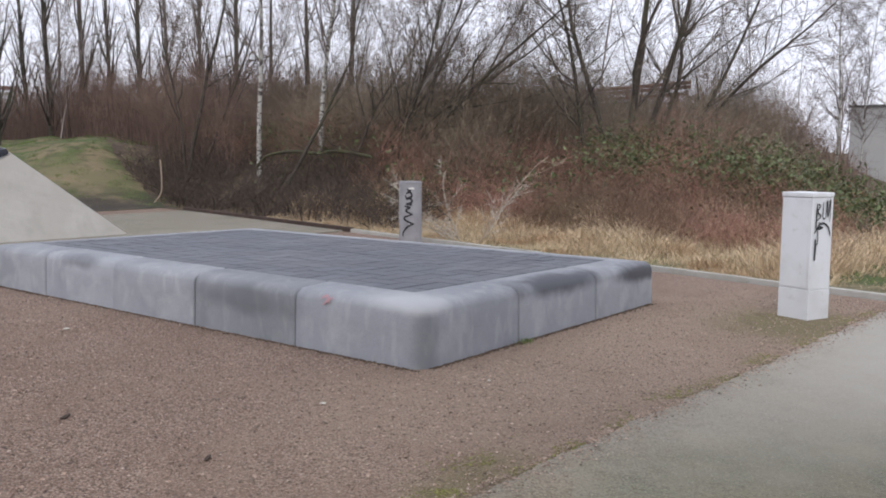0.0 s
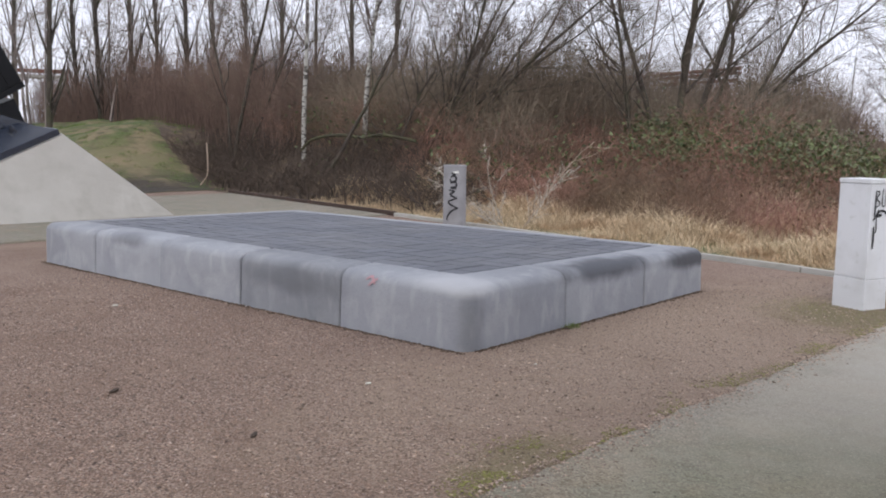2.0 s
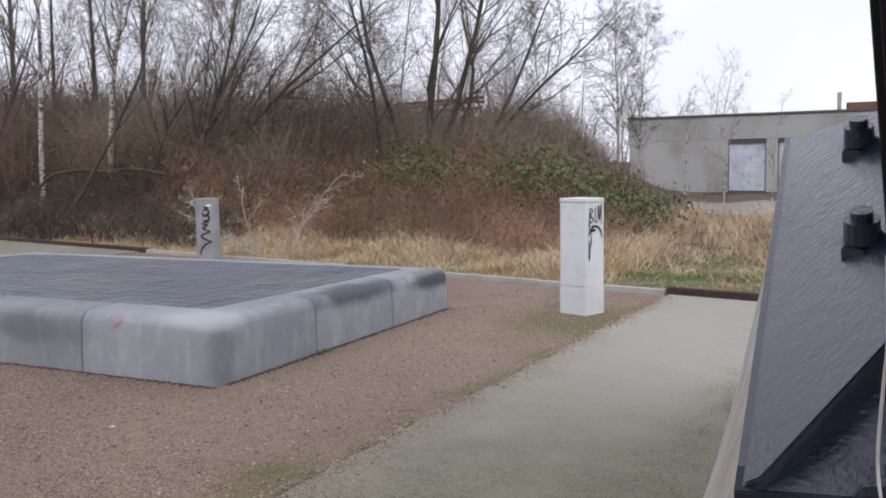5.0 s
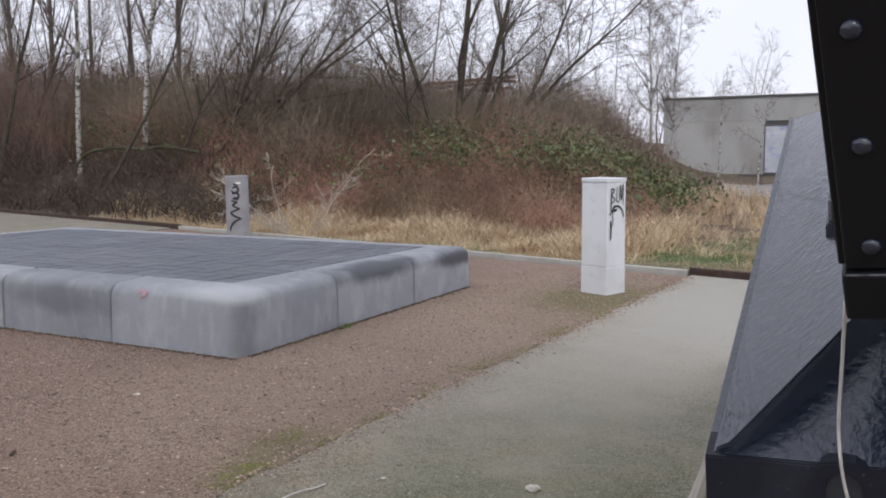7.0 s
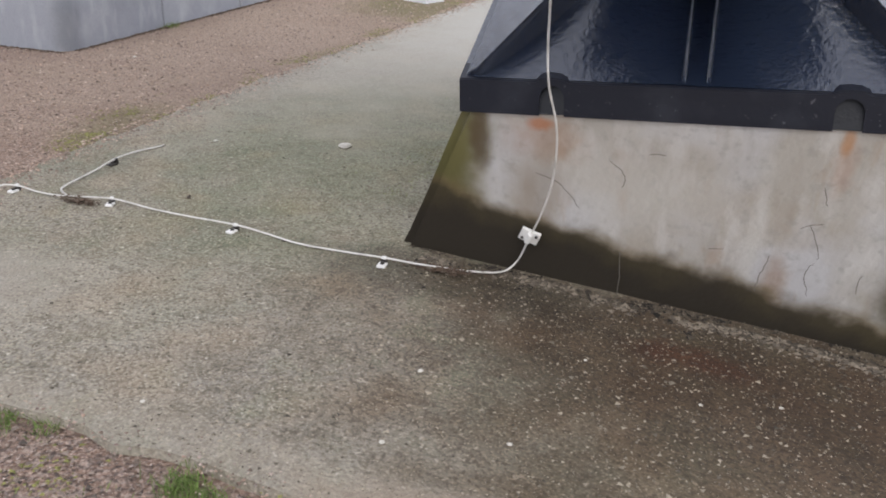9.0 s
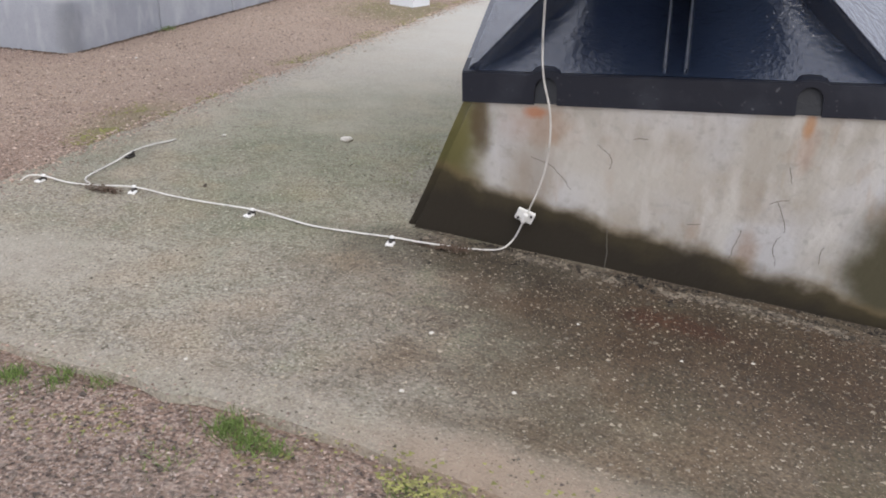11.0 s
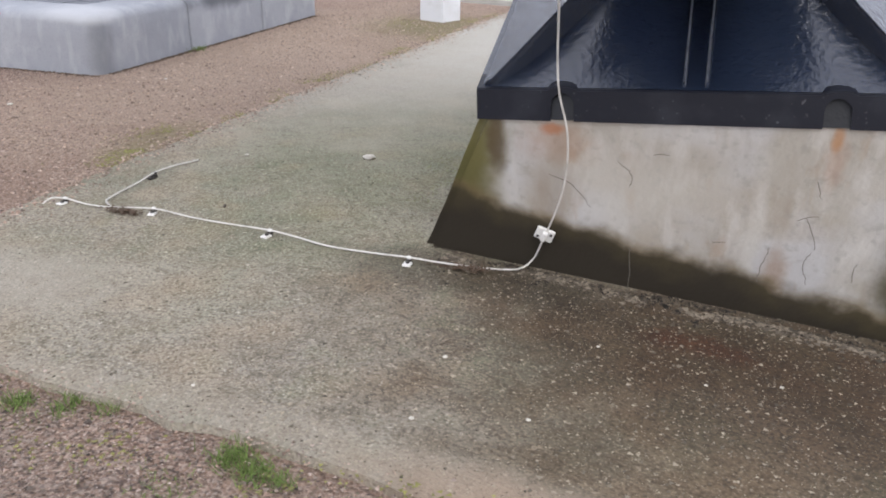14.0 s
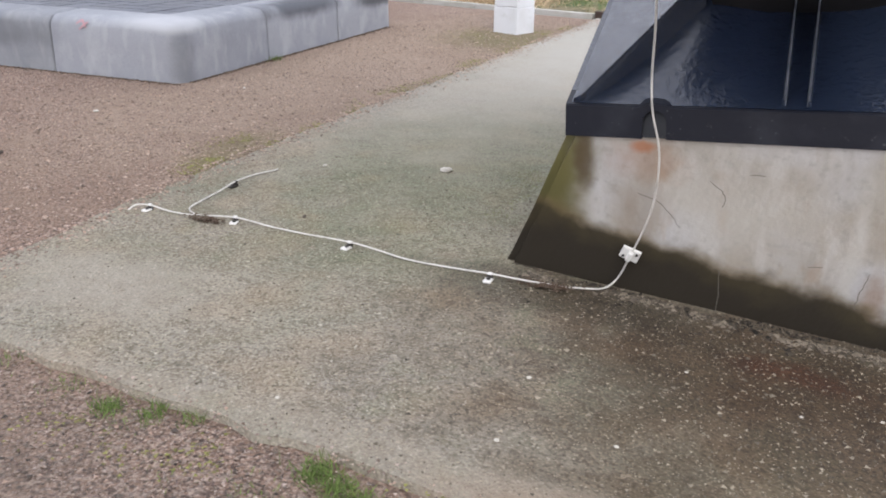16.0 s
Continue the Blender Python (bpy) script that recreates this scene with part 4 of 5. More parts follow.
def lump_stuff(name, centres, sizes, material, label, category, flat=0.6):
    """Small angular bits lying on the ground, all in one mesh."""
    base = np.array([(1, 0, 0), (-0.5, 0.87, 0), (-0.5, -0.87, 0), (0.1, 0.1, 0.75), (0.05, -0.1, -0.4)])
    f0 = np.array([(0, 1, 3), (1, 2, 3), (2, 0, 3), (1, 0, 4), (2, 1, 4), (0, 2, 4)])
    n = len(centres)
    a = rng.uniform(0, 6.28, n)
    j = base[None] * (1 + rng.normal(size=(n, 5, 1)) * 0.25)
    x = j[..., 0] * np.cos(a)[:, None] - j[..., 1] * np.sin(a)[:, None]
    y = j[..., 0] * np.sin(a)[:, None] + j[..., 1] * np.cos(a)[:, None]
    v = np.stack((x, y, j[..., 2] * flat), -1) * sizes[:, None, None] + centres[:, None]
    f = (np.arange(n)[:, None, None] * 5 + f0[None]).reshape(-1, 3)
    return tagged(raw(name, v.reshape(-1, 3), f, material), label, category, kind="stuff")


def scatter(n, x0, x1, y0, y1, lift):
    p = np.stack((rng.uniform(x0, x1, n), rng.uniform(y0, y1, n)), 1)
    return np.concatenate((p, (terrain(p[:, 0], p[:, 1]) + lift)[:, None]), 1)


STONES = mat("mixed_gravel_stones", (0.345, 0.24, 0.185), 0.9, island=0.6, layers=(((0.46, 0.38, 0.33), 40, 2, 0.5, 0.55, 0.8), ((0.14, 0.10, 0.09), 33, 2, 0.52, 0.58, 0.8)), spots=COURTSPOTS[:3], gain=0.86)
near_g = scatter(30000, 0.5, 4.9, -6.3, -4.25, 0.004)
near_g = near_g[near_g[:, 1] < -4.27 - 0.0756 * (near_g[:, 0] - 1.86)]
mid_g = scatter(36000, -6.0, 2.0, -4.4, 0.0, 0.003)
mid_g2 = scatter(10000, 0.1, 2.2, 0.0, 6.2, 0.003)
sy = rng.uniform(-4.2, 6.0, 5000)
spill = np.stack((1.86 + 0.058 * np.maximum(0, sy + 2.0) + np.abs(rng.normal(size=5000)) * 0.11 - 0.06, sy, np.full(5000, 0.031)), 1)
sx = rng.uniform(1.9, 5.6, 700)
spill2 = np.stack((sx, -4.25 - 0.075 * (sx - 1.86) + np.abs(rng.normal(size=700)) * 0.06 - 0.03, np.full(700, 0.031)), 1)
spill2[:, 2] += terrain(spill2[:, 0], spill2[:, 1])
allg = np.concatenate((near_g, mid_g, mid_g2, spill, spill2))
fine = np.where(allg[:, 1] < -4.2, 0.62, 1.0)
lump_stuff("gravel_stones", allg, fine * (0.0045 + np.minimum(rng.exponential(0.0035, len(allg)), 0.012)), STONES, "loose red-brown and grey gravel stones", "gravel")
grit = scatter(34000, 2.0, 6.8, -4.4, -1.5, 0.031)
grit = grit[rng.uniform(size=len(grit)) < 0.35 + 0.65 * smooth(2.6, 4.6, grit[:, 0])]
lump_stuff("path_grit", grit, 0.0018 + np.minimum(rng.exponential(0.0019, len(grit)), 0.010), mat("pale_grit", (0.215, 0.185, 0.14), 0.9, island=0.75), "pale and dark grit on the concrete path", "grit")
lit = scatter(4600, 1.6, 5.4, -6.0, -4.2, 0.006)
lit = lit[lit[:, 1] < -4.27 - 0.0756 * (lit[:, 0] - 1.86)]
lump_stuff("leaf_litter", lit, rng.uniform(0.004, 0.013, len(lit)), mat("dark_leaf_crumbs", (0.17, 0.135, 0.11), 0.9, island=0.85), "dark leaf crumbs and bits on the gravel", "litter", 0.35)
t_ = rng.uniform(0, 1, 5200)
wide = 0.04 + 0.08 * np.abs(np.sin(t_ * 9 + 1)) * np.abs(np.sin(t_ * 23))
foot = np.stack((4.06 + 2.6 * t_, -2.768 + 0.03 * np.maximum(0, 2.6 * t_ - 0.1) + rng.normal(size=5200) * 0.008 - np.abs(rng.normal(size=5200)) * wide, np.zeros(5200)), 1)
foot[:, 2] = terrain(foot[:, 0], foot[:, 1]) + 0.030
foot = foot[np.array([noise.noise(Vector((p[0] * 5, p[1] * 14, 2))) > -0.12 for p in foot])]
lump_stuff("crumbled_edge", foot, rng.uniform(0.003, 0.012, len(foot)) * np.where(rng.uniform(size=len(foot)) > 0.96, 2.0, 1), mat("crumbled_mortar", (0.062, 0.050, 0.036), 0.95, island=0.95), "crumbled mortar and dirt along the plinth foot", "rubble")

crust = np.stack((4.15 + 2.4 * rng.uniform(0, 1, 900), np.zeros(900), np.zeros(900)), 1)
crust[:, 1] = -2.80 - np.abs(rng.normal(size=900)) * 0.035 + 0.02 * np.sin(crust[:, 0] * 7)
crust[:, 2] = terrain(crust[:, 0], crust[:, 1]) + 0.031
crust = crust[np.array([noise.noise(Vector((p[0] * 4, 7, 2))) > -0.15 for p in crust])]
lump_stuff("mortar_crust", crust, rng.uniform(0.006, 0.021, len(crust)), mat("grey_brown_mortar", (0.15, 0.125, 0.095), 0.95, island=0.7, bumps=(("noise", 90, 0.004),)), "broken grey-brown mortar crust before the plinth foot", "rubble", 0.45)

edge_n = 2600
ex = np.where(rng.uniform(size=edge_n) < 0.6, rng.uniform(-7.4, 0, edge_n), 0.0)
ey = np.where(ex == 0.0, rng.uniform(0.1, 4.27, edge_n), 0.0)
foot2 = np.stack((ex + np.where(ex == 0.0, np.abs(rng.normal(size=edge_n)) * 0.025, 0), ey - np.where(ex != 0.0, np.abs(rng.normal(size=edge_n)) * 0.025, 0), np.full(edge_n, 0.002)), 1)
lump_stuff("edge_dirt", foot2, rng.uniform(0.006, 0.02, edge_n), mat("brown_edge_dirt", (0.10, 0.07, 0.05), 0.95, island=0.5), "dark dirt and crumbs along the platform's foot", "dirt")


def pebble(x, y, size, material, label, category, lift=0.032):
    bm = bmesh.new()
    bmesh.ops.create_icosphere(bm, subdivisions=2, radius=size)
    for v in bm.verts:
        v.co *= 1 + 0.35 * noise.noise(v.co * (1.8 / size) + Vector((x, y, 0)))
        v.co.z *= 0.35
        if "stone" not in category:
            v.co = Vector((v.co.x * 1.7, v.co.y * 0.55, v.co.z * 0.6 + 4.0 * v.co.x * v.co.x))
    ob = tagged(part("pebble" if "stone" in category else "leaf", bm, material), label, category)
    ob.matrix_basis = pose(x, y, float(terrain(x, y)) + lift + size * 0.2, 0, 0, random.uniform(0, 360))


pebble(3.224, -1.549, 0.04, LITTER, "pale flat stone lying on the concrete path", "stone")
pebble(2.487, -1.756, 0.014, LITTER, "small pale stone on the concrete path", "stone")
pebble(4.428, -3.686, 0.010, LITTER, "small pale stone on the concrete path", "stone")
pebble(4.449, -4.098, 0.009, LITTER, "small pale stone on the concrete path", "stone")
pebble(2.86, -2.626, 0.016, DEADLEAF, "tiny dark leaf on the concrete path", "leaf")
pebble(0.369, -2.325, 0.03, DEADLEAF, "curled dead brown leaf on the gravel", "leaf", 0.004)
pebble(-1.005, -2.426, 0.036, DEADLEAF, "curled dead brown leaf on the gravel", "leaf", 0.004)
pebble(0.067, -1.135, 0.022, LITTER, "small white pebble on the gravel", "stone", 0.004)
for x, y, size in ((0.59, 0.118, 0.014), (-3.786, -0.92, 0.03)):
    pebble(x, y, size, LITTER, "small white pebble on the gravel", "stone", 0.004)
for x, y, size in ((4.8, -3.931, 0.009), (4.937, -3.331, 0.007), (5.35, -3.42, 0.007), (5.62, -3.3, 0.008), (3.7, -4.2, 0.008)):
    pebble(x, y, size, LITTER, "small pale stone set in the concrete path", "stone", 0.03)
dirt = np.stack((2.43 + rng.normal(size=260) * 0.05, -2.885 + rng.normal(size=260) * 0.016, 0.034 + rng.uniform(0, 0.018, 260)), 1)
dirt = np.concatenate((dirt, np.stack((4.26 + rng.normal(size=320) * 0.07, -2.945 + rng.normal(size=320) * 0.016, np.full(320, 0.026) + rng.uniform(0, 0.012, 320)), 1)))
lump_stuff("dirt_clump", dirt, rng.uniform(0.004, 0.012, len(dirt)), DIRT, "dark clump of dirt beside the cable", "dirt")


# ---- grass and moss ----
def tuft_stuff(name, spots, material, label):
    base, tip, wid = [], [], []
    for x, y, n, spread, h in spots:
        n = int(n * 2.4)
        b = np.stack((x + rng.normal(size=n) * spread, y + rng.normal(size=n) * spread), 1)
        z = terrain(b[:, 0], b[:, 1])
        b = np.concatenate((b, z[:, None]), 1)
        lean = rng.normal(size=(n, 2)) * h * 0.55
        t = b + np.concatenate((lean, (h * rng.uniform(0.35, 1.0, n))[:, None]), 1)
        base.append(b)
        tip.append(t)
        wid.append(np.full(n, 0.0012 + 0.014 * h))
    v, f = blades(np.concatenate(base), np.concatenate(tip), np.concatenate(wid), rng)
    return tagged(raw(name, v, f, material), label, "grass", kind="stuff")


tuft_stuff("grass_tufts", [(3.191, -4.45, 60, 0.03, 0.045), (3.363, -4.405, 45, 0.028, 0.04), (3.503, -4.39, 35, 0.028, 0.03), (4.02, -4.485, 110, 0.035, 0.042), (4.11, -4.52, 110, 0.03, 0.036), (4.2, -4.53, 50, 0.02, 0.03), (3.9, -4.66, 40, 0.05, 0.025), (4.62, -4.53, 60, 0.035, 0.03), (4.72, -4.53, 45, 0.04, 0.024), (4.42, -4.58, 24, 0.06, 0.015), (3.6, -4.6, 20, 0.09, 0.014), (3.3, -4.47, 26, 0.06, 0.018), (2.955, -4.38, 40, 0.05, 0.02), (2.6, -4.36, 30, 0.05, 0.03),
                          (0.05, 1.47, 40, 0.05, 0.06), (4.96, -2.80, 70, 0.03, 0.035), (5.12, -2.79, 60, 0.04, 0.025)], GREENGRASS, "small green grass tufts along the concrete edge")
moss_c = []
for k in range(9000):
    y = rng.uniform(-2.2, 6.0)
    e = 1.86 + 0.058 * max(0, y + 2.0) - abs(rng.normal()) * (0.10 + 0.05 * math.sin(3 * y)) + rng.normal() * 0.02
    moss_c.append((e, y, 0.004))
for k in range(700):
    moss_c.append((rng.uniform(2.4, 5.4), -4.36 - 0.09 * rng.uniform(0, 3) - abs(rng.normal()) * 0.08, 0.003))
for k in range(1100):
    moss_c.append((1.5 + rng.normal() * 0.35, 4.35 + rng.normal() * 0.35, 0.002))
for k in range(1500):
    moss_c.append((1.7 + rng.normal() * 0.12, -1.6 + rng.normal() * 0.3, 0.004))
for mx, my in ((4.5, -4.57), (4.68, -4.55), (3.15, -4.5), (3.5, -4.52), (2.9, -4.47)):
    for k in range(170):
        moss_c.append((mx + rng.normal() * 0.07, my + rng.normal() * 0.03, 0.004))
moss_c = np.array(moss_c)
keepm = np.array([noise.noise(Vector((p[0] * 2.2, p[1] * 2.2, 0))) > -0.05 for p in moss_c])
moss_c = moss_c[keepm]
lump_stuff("moss", moss_c, rng.uniform(0.003, 0.011, len(moss_c)), MOSS, "yellow-green moss along the edge of the path", "moss", 0.35)
# green algae fringe along the plinth side
fr = np.stack((3.84 - np.abs(rng.normal(size=2600)) * 0.16, rng.uniform(-2.2, 4.0, 2600), np.full(2600, 0.032)), 1)
fr = fr[np.array([noise.noise(Vector((p[0] * 4, p[1] * 3, 5))) > -0.02 for p in fr])]
lump_stuff("path_moss", fr, rng.uniform(0.003, 0.009, len(fr)), PATHMOSS, "green moss on the concrete beside the plinth", "moss", 0.3)


# ---- dry grass behind the kerb ----
def straw(n, x0, x1, d0, d1, h0, h1, clump, seed, droop=0.55):
    r = np.random.default_rng(seed)
    cx = r.uniform(x0, x1, n // clump)
    cd = d0 + (d1 - d0) * r.uniform(0, 1, n // clump) ** 1.2
    ch = r.uniform(h0, h1, n // clump) * (0.6 + 0.5 * np.array([noise.noise(Vector((a * 0.5, b * 0.5, 3))) for a, b in zip(cx, cd)]))
    x = np.repeat(cx, clump) + r.normal(size=len(cx) * clump) * 0.13
    d = np.repeat(cd, clump) + r.normal(size=len(cx) * clump) * 0.13
    h = np.repeat(np.maximum(ch, 0.08), clump) * r.uniform(0.5, 1.15, len(x))
    d = np.maximum(d, 0.1) if d0 > 0 else d
    h = h * (0.3 + 0.7 * smooth(0.2, 1.9, d)) if d0 > 0 else h
    y = kerb_y(x) + d / 0.976
    b = np.stack((x, y, terrain(x, y)), 1)
    t = b + np.stack((r.normal(size=len(x)) * h * droop, r.normal(size=len(x)) * h * droop, h), 1)
    return b, t, 0.004 + 0.004 * h


sets = [straw(40000, -11.5, 1.2, 0.2, 4.8, 0.3, 0.75, 26, 1, 0.8), straw(17000, -2, 9, 0.2, 5.5, 0.1, 0.3, 20, 2, 1.0), straw(19000, -4, 14, 4.5, 19.0, 0.3, 0.95, 30, 3), straw(4500, -14.5, -11, 0.3, 1.8, 0.15, 0.42, 20, 4)]
bb, tt, ww = (np.concatenate([k[i] for k in sets]) for i in range(3))
v, f = blades(bb, tt, ww, rng)
tagged(raw("dry_grass", v, f, STRAW), "tall dry straw-coloured grass behind the kerb", "grass", kind="stuff")
gs = [straw(5000, -2.5, 8, 0.15, 3.0, 0.06, 0.14, 20, 6, 0.8), straw(16000, -44, -20.5, -8, 6.0, 0.06, 0.2, 24, 7, 0.6)]
bb, tt, ww = (np.concatenate([k[i] for k in gs]) for i in range(3))
v, f = blades(bb, tt, ww * 1.6, rng)
tagged(raw("green_grass", v, f, GREENGRASS), "short green grass among the straw and on the slope", "grass", kind="stuff")


# ---- trees ----
EYE0 = (4.4, -5.3)


def bearing(deg, dist):
    """A place by compass: degrees west of the platform's long axis, from the court's corner."""
    return EYE0[0] - dist * math.sin(radians(deg)), EYE0[1] + dist * math.cos(radians(deg))


def beyond(deg, extra):
    """The same, counted from the kerb onwards."""
    a = radians(deg)
    return bearing(deg, 11.14 / (math.cos(a) - 0.225 * math.sin(a)) + extra)


def grow(r, p, d, length, radius, level, out, cfg):
    n = cfg["segs"][level]
    step = length / n
    pts = [p]
    for k in range(n):
        d = d + Vector(r.normal(size=3)) * cfg["wild"][level] + Vector((0, 0, cfg["lift"][level])) + Vector(cfg.get("wind", (0, 0, 0))) * (0.5 if level else 1)
        d.normalize()
        q = p + d * step
        r0, r1 = radius * (1 - 0.85 * k / n), radius * (1 - 0.85 * (k + 1) / n)
        out[level].append((p, q, r0, r1))
        p = q
        pts.append((p, d.copy(), r1, (k + 1) / n))
        if level + 1 < len(cfg["segs"]) and (k + 1) / n > cfg["bare"][level]:
            for c in range(r.poisson(cfg["kids"][level])):
                side = Vector(r.normal(size=3))
                side = (side - d * side.dot(d)).normalized()
                a = radians(r.uniform(*cfg["angle"][level]))
                nd = (d * math.cos(a) + side * math.sin(a)).normalized()
                ln = length * cfg["ratio"][level] * r.uniform(0.6, 1.2) * (1.15 - 0.6 * (k + 1) / n)
                grow(r, p - d * step * r.uniform(0, 1), nd, ln, max(r1 * 0.48, 0.0035), level + 1, out, cfg)


def tree_parts(seed, starts, cfg):
    r = np.random.default_rng(seed)
    out = [[] for _ in cfg["segs"]]
    for p, d, length, radius in starts:
        grow(r, Vector(p), Vector(d).normalized(), length, radius, 0, out, cfg)
    return out


def seg_mesh(segs, n, least=0.004):
    p0, p1 = np.array([s[0] for s in segs]), np.array([s[1] for s in segs])
    return tubes(p0, p1, np.maximum([s[2] for s in segs], least), np.maximum([s[3] for s in segs], least), n)


def chain(points, radii, n=8):
    """One tapered tube through a row of points, closed at its tip."""
    bm = bmesh.new()
    rings = []
    for k, p in enumerate(points):
        a = (points[min(k + 1, len(points) - 1)] - points[max(k - 1, 0)]).normalized()
        u = a.cross(Vector((0.3, 1, 0.1))).normalized()
        w = a.cross(u)
        rings.append([bm.verts.new(p + (u * math.cos(2 * math.pi * i / n) + w * math.sin(2 * math.pi * i / n)) * radii[k]) for i in range(n)])
    for a, b in zip(rings, rings[1:]):
        for i in range(n):
            bm.faces.new((a[i], a[(i + 1) % n], b[(i + 1) % n], b[i])).smooth = True
    bm.faces.new(rings[-1])
    return bm


def plant_tree(name, label, category, seed, x, y, starts, cfg, bark, twigs, group=""):
    z = float(terrain(x, y)) - 0.15
    t = thing(name, label, category, group, pose(x, y, z))
    low, rest = [], []
    for k, start in enumerate(starts):
        out = tree_parts(seed * 10 + k, [start], cfg)
        part("trunk" if len(starts) == 1 else "stem", chain([out[0][0][0]] + [q[1] for q in out[0]], [max(0.008, q) for q in [out[0][0][2]] + [q[3] for q in out[0]]]), bark, t)
        low += out[1]
        rest += [q for lv in out[2:] for q in lv]
    v, f = seg_mesh(low, 5)
    tagged(raw("limb_work", v, f, bark if name != "birch_tree" else twigs, t, True), kind="stuff")
    if rest:
        v, f = seg_mesh(rest, 3, 0.0034)
        tagged(raw("crown", v, f, twigs, t), kind="stuff")
    return t


BROAD = dict(segs=(9, 6, 4, 3), wild=(0.10, 0.15, 0.18, 0.22), lift=(0.03, 0.05, 0.03, 0.02), bare=(0.25, 0.15, 0.1, 1), kids=(1.7, 1.6, 1.4), angle=((22, 55), (25, 60), (25, 65)), ratio=(0.5, 0.45, 0.45))
BIRCH = dict(segs=(12, 5, 4, 3), wild=(0.03, 0.1, 0.14, 0.16), lift=(0.03, 0.06, -0.06, -0.16), bare=(0.3, 0.1, 0.1, 1), kids=(2.2, 1.7, 1.5), angle=((30, 60), (25, 60), (20, 60)), ratio=(0.28, 0.5, 0.6))
ARCH = dict(segs=(10, 5, 4, 3), wild=(0.12, 0.1, 0.15, 0.2), lift=(-0.01, 0.04, 0.03, 0.0), bare=(0.2, 0.1, 0.1, 1), kids=(2.1, 1.9, 1.7), angle=((20, 50), (25, 60), (25, 65)), ratio=(0.4, 0.48, 0.5), wind=(0.03, 0.022, 0))
POPLAR = dict(segs=(10, 4, 3), wild=(0.02, 0.07, 0.1), lift=(0.03, 0.16, 0.1), bare=(0.05, 0.1, 1), kids=(3.4, 1.9), angle=((14, 30), (15, 36)), ratio=(0.20, 0.42))

for seed, deg, extra, h, r0 in ((21, 50.2, 5.6, 13, 0.092), (22, 46.3, 6.2, 13, 0.085), (23, 14.2, 27, 9.0, 0.08), (24, 12.9, 30, 8.5, 0.055), (25, 18.9, 22, 7.5, 0.045), (26, 21.6, 24, 6.0, 0.035), (27, 7.6, 28, 5.0, 0.04), (28, 4.8, 30, 5.0, 0.04), (29, 16.6, 30, 6.0, 0.035), (20, 10.0, 31, 5.5, 0.05)):
    x, y = beyond(deg, extra)
    plant_tree("birch_tree", "bare birch tree with white black-flecked bark in the brush", "tree", seed, x, y, [((0, 0, 0), (0.02, 0.03, 1), h, r0)], dict(BIRCH, kids=(3.3, 2.3, 1.9)) if 8.2 < h < 10 else BIRCH if h > 6 else dict(BIRCH, kids=(1.2, 1.0, 0.8)), BIRCHBARK, BIRCHTWIG, "birches")
# many-stemmed trees on the bank
x, y = beyond(45.5, 4.6)
WILLOW = dict(ARCH, wild=(0.09, 0.1, 0.15, 0.2), lift=(0.012, 0.07, 0.05, 0.0), bare=(0.25, 0.1, 0.1, 1), kids=(2.1, 1.8, 1.5), ratio=(0.36, 0.48, 0.5), wind=(0.0, 0.0, 0.0))
plant_tree("arching_willow", "bare arching willow with many leaning stems", "tree", 31, x, y,
           [((0.72 * b, 0.69 * b, 0.1), (0.72 * lean, 0.69 * lean, 1.0), size, thick) for b, lean, size, thick in
            ((-1.3, 0.7, 6.5, 0.06), (0.5, 1.05, 8.0, 0.075), (0.7, 0.85, 8.0, 0.08), (1.0, 1.15, 8.5, 0.085), (1.3, 0.55, 7.0, 0.06), (1.5, 0.95, 7.5, 0.07), (1.8, 0.2, 6.5, 0.05), (2.2, 0.7, 6.0, 0.05), (0.3, 0.3, 6.0, 0.05), (1.1, 0.75, 8.0, 0.06))], WILLOW, BARK, TWIG)
x, y = beyond(26.6, 11.5)
SPREAD = dict(BROAD, wild=(0.085, 0.13, 0.17, 0.2), bare=(0.22, 0.12, 0.1, 1), kids=(2.3, 2.0, 1.6), ratio=(0.42, 0.47, 0.46))
plant_tree("broad_tree", "bare many-stemmed broadleaf tree on the bank", "tree", 32, x, y,
           [((0.89 * b, 0.45 * b, 0), (0.89 * lean, 0.45 * lean, 1.0), size, thick) for b, lean, size, thick in
            ((-1.0, -0.36, 9.0, 0.075), (-0.4, -0.12, 10.0, 0.09), (0.0, 0.02, 11.0, 0.115), (0.35, 0.14, 10.5, 0.105), (0.65, 0.38, 8.5, 0.085), (0.95, 0.85, 7.5, 0.08), (0.9, 0.55, 7.5, 0.07))], SPREAD, BARK, TWIG)
for seed, deg, extra, h, r0, lean in ((33, 54.6, 6, 12, 0.26, 0.02), (34, 57.5, 12, 9, 0.1, 0.1), (37, 32.0, 16, 6.5, 0.07, -0.15), (38, 52.3, 9, 9, 0.08, -0.1), (39, 48.2, 12, 9, 0.08, 0.08), (40, 40.5, 16, 9, 0.1, 0.05), (43, 61.5, 10, 8, 0.08, 0.0)):
    x, y = beyond(deg, extra)
    plant_tree("broad_tree", "bare grey-brown tree standing in the thicket", "tree", seed, x, y, [((0, 0, 0), (lean, lean * 0.8, 1), h, r0 * 0.34), ((0.3, 0.1, 0), (lean + 0.3, 0.2, 1), h * 0.75, r0 * 0.24), ((-0.3, 0.1, 0), (lean - 0.25, 0.1, 1), h * 0.8, r0 * 0.24)], BROAD, BARK, TWIG, "trees of the thicket")
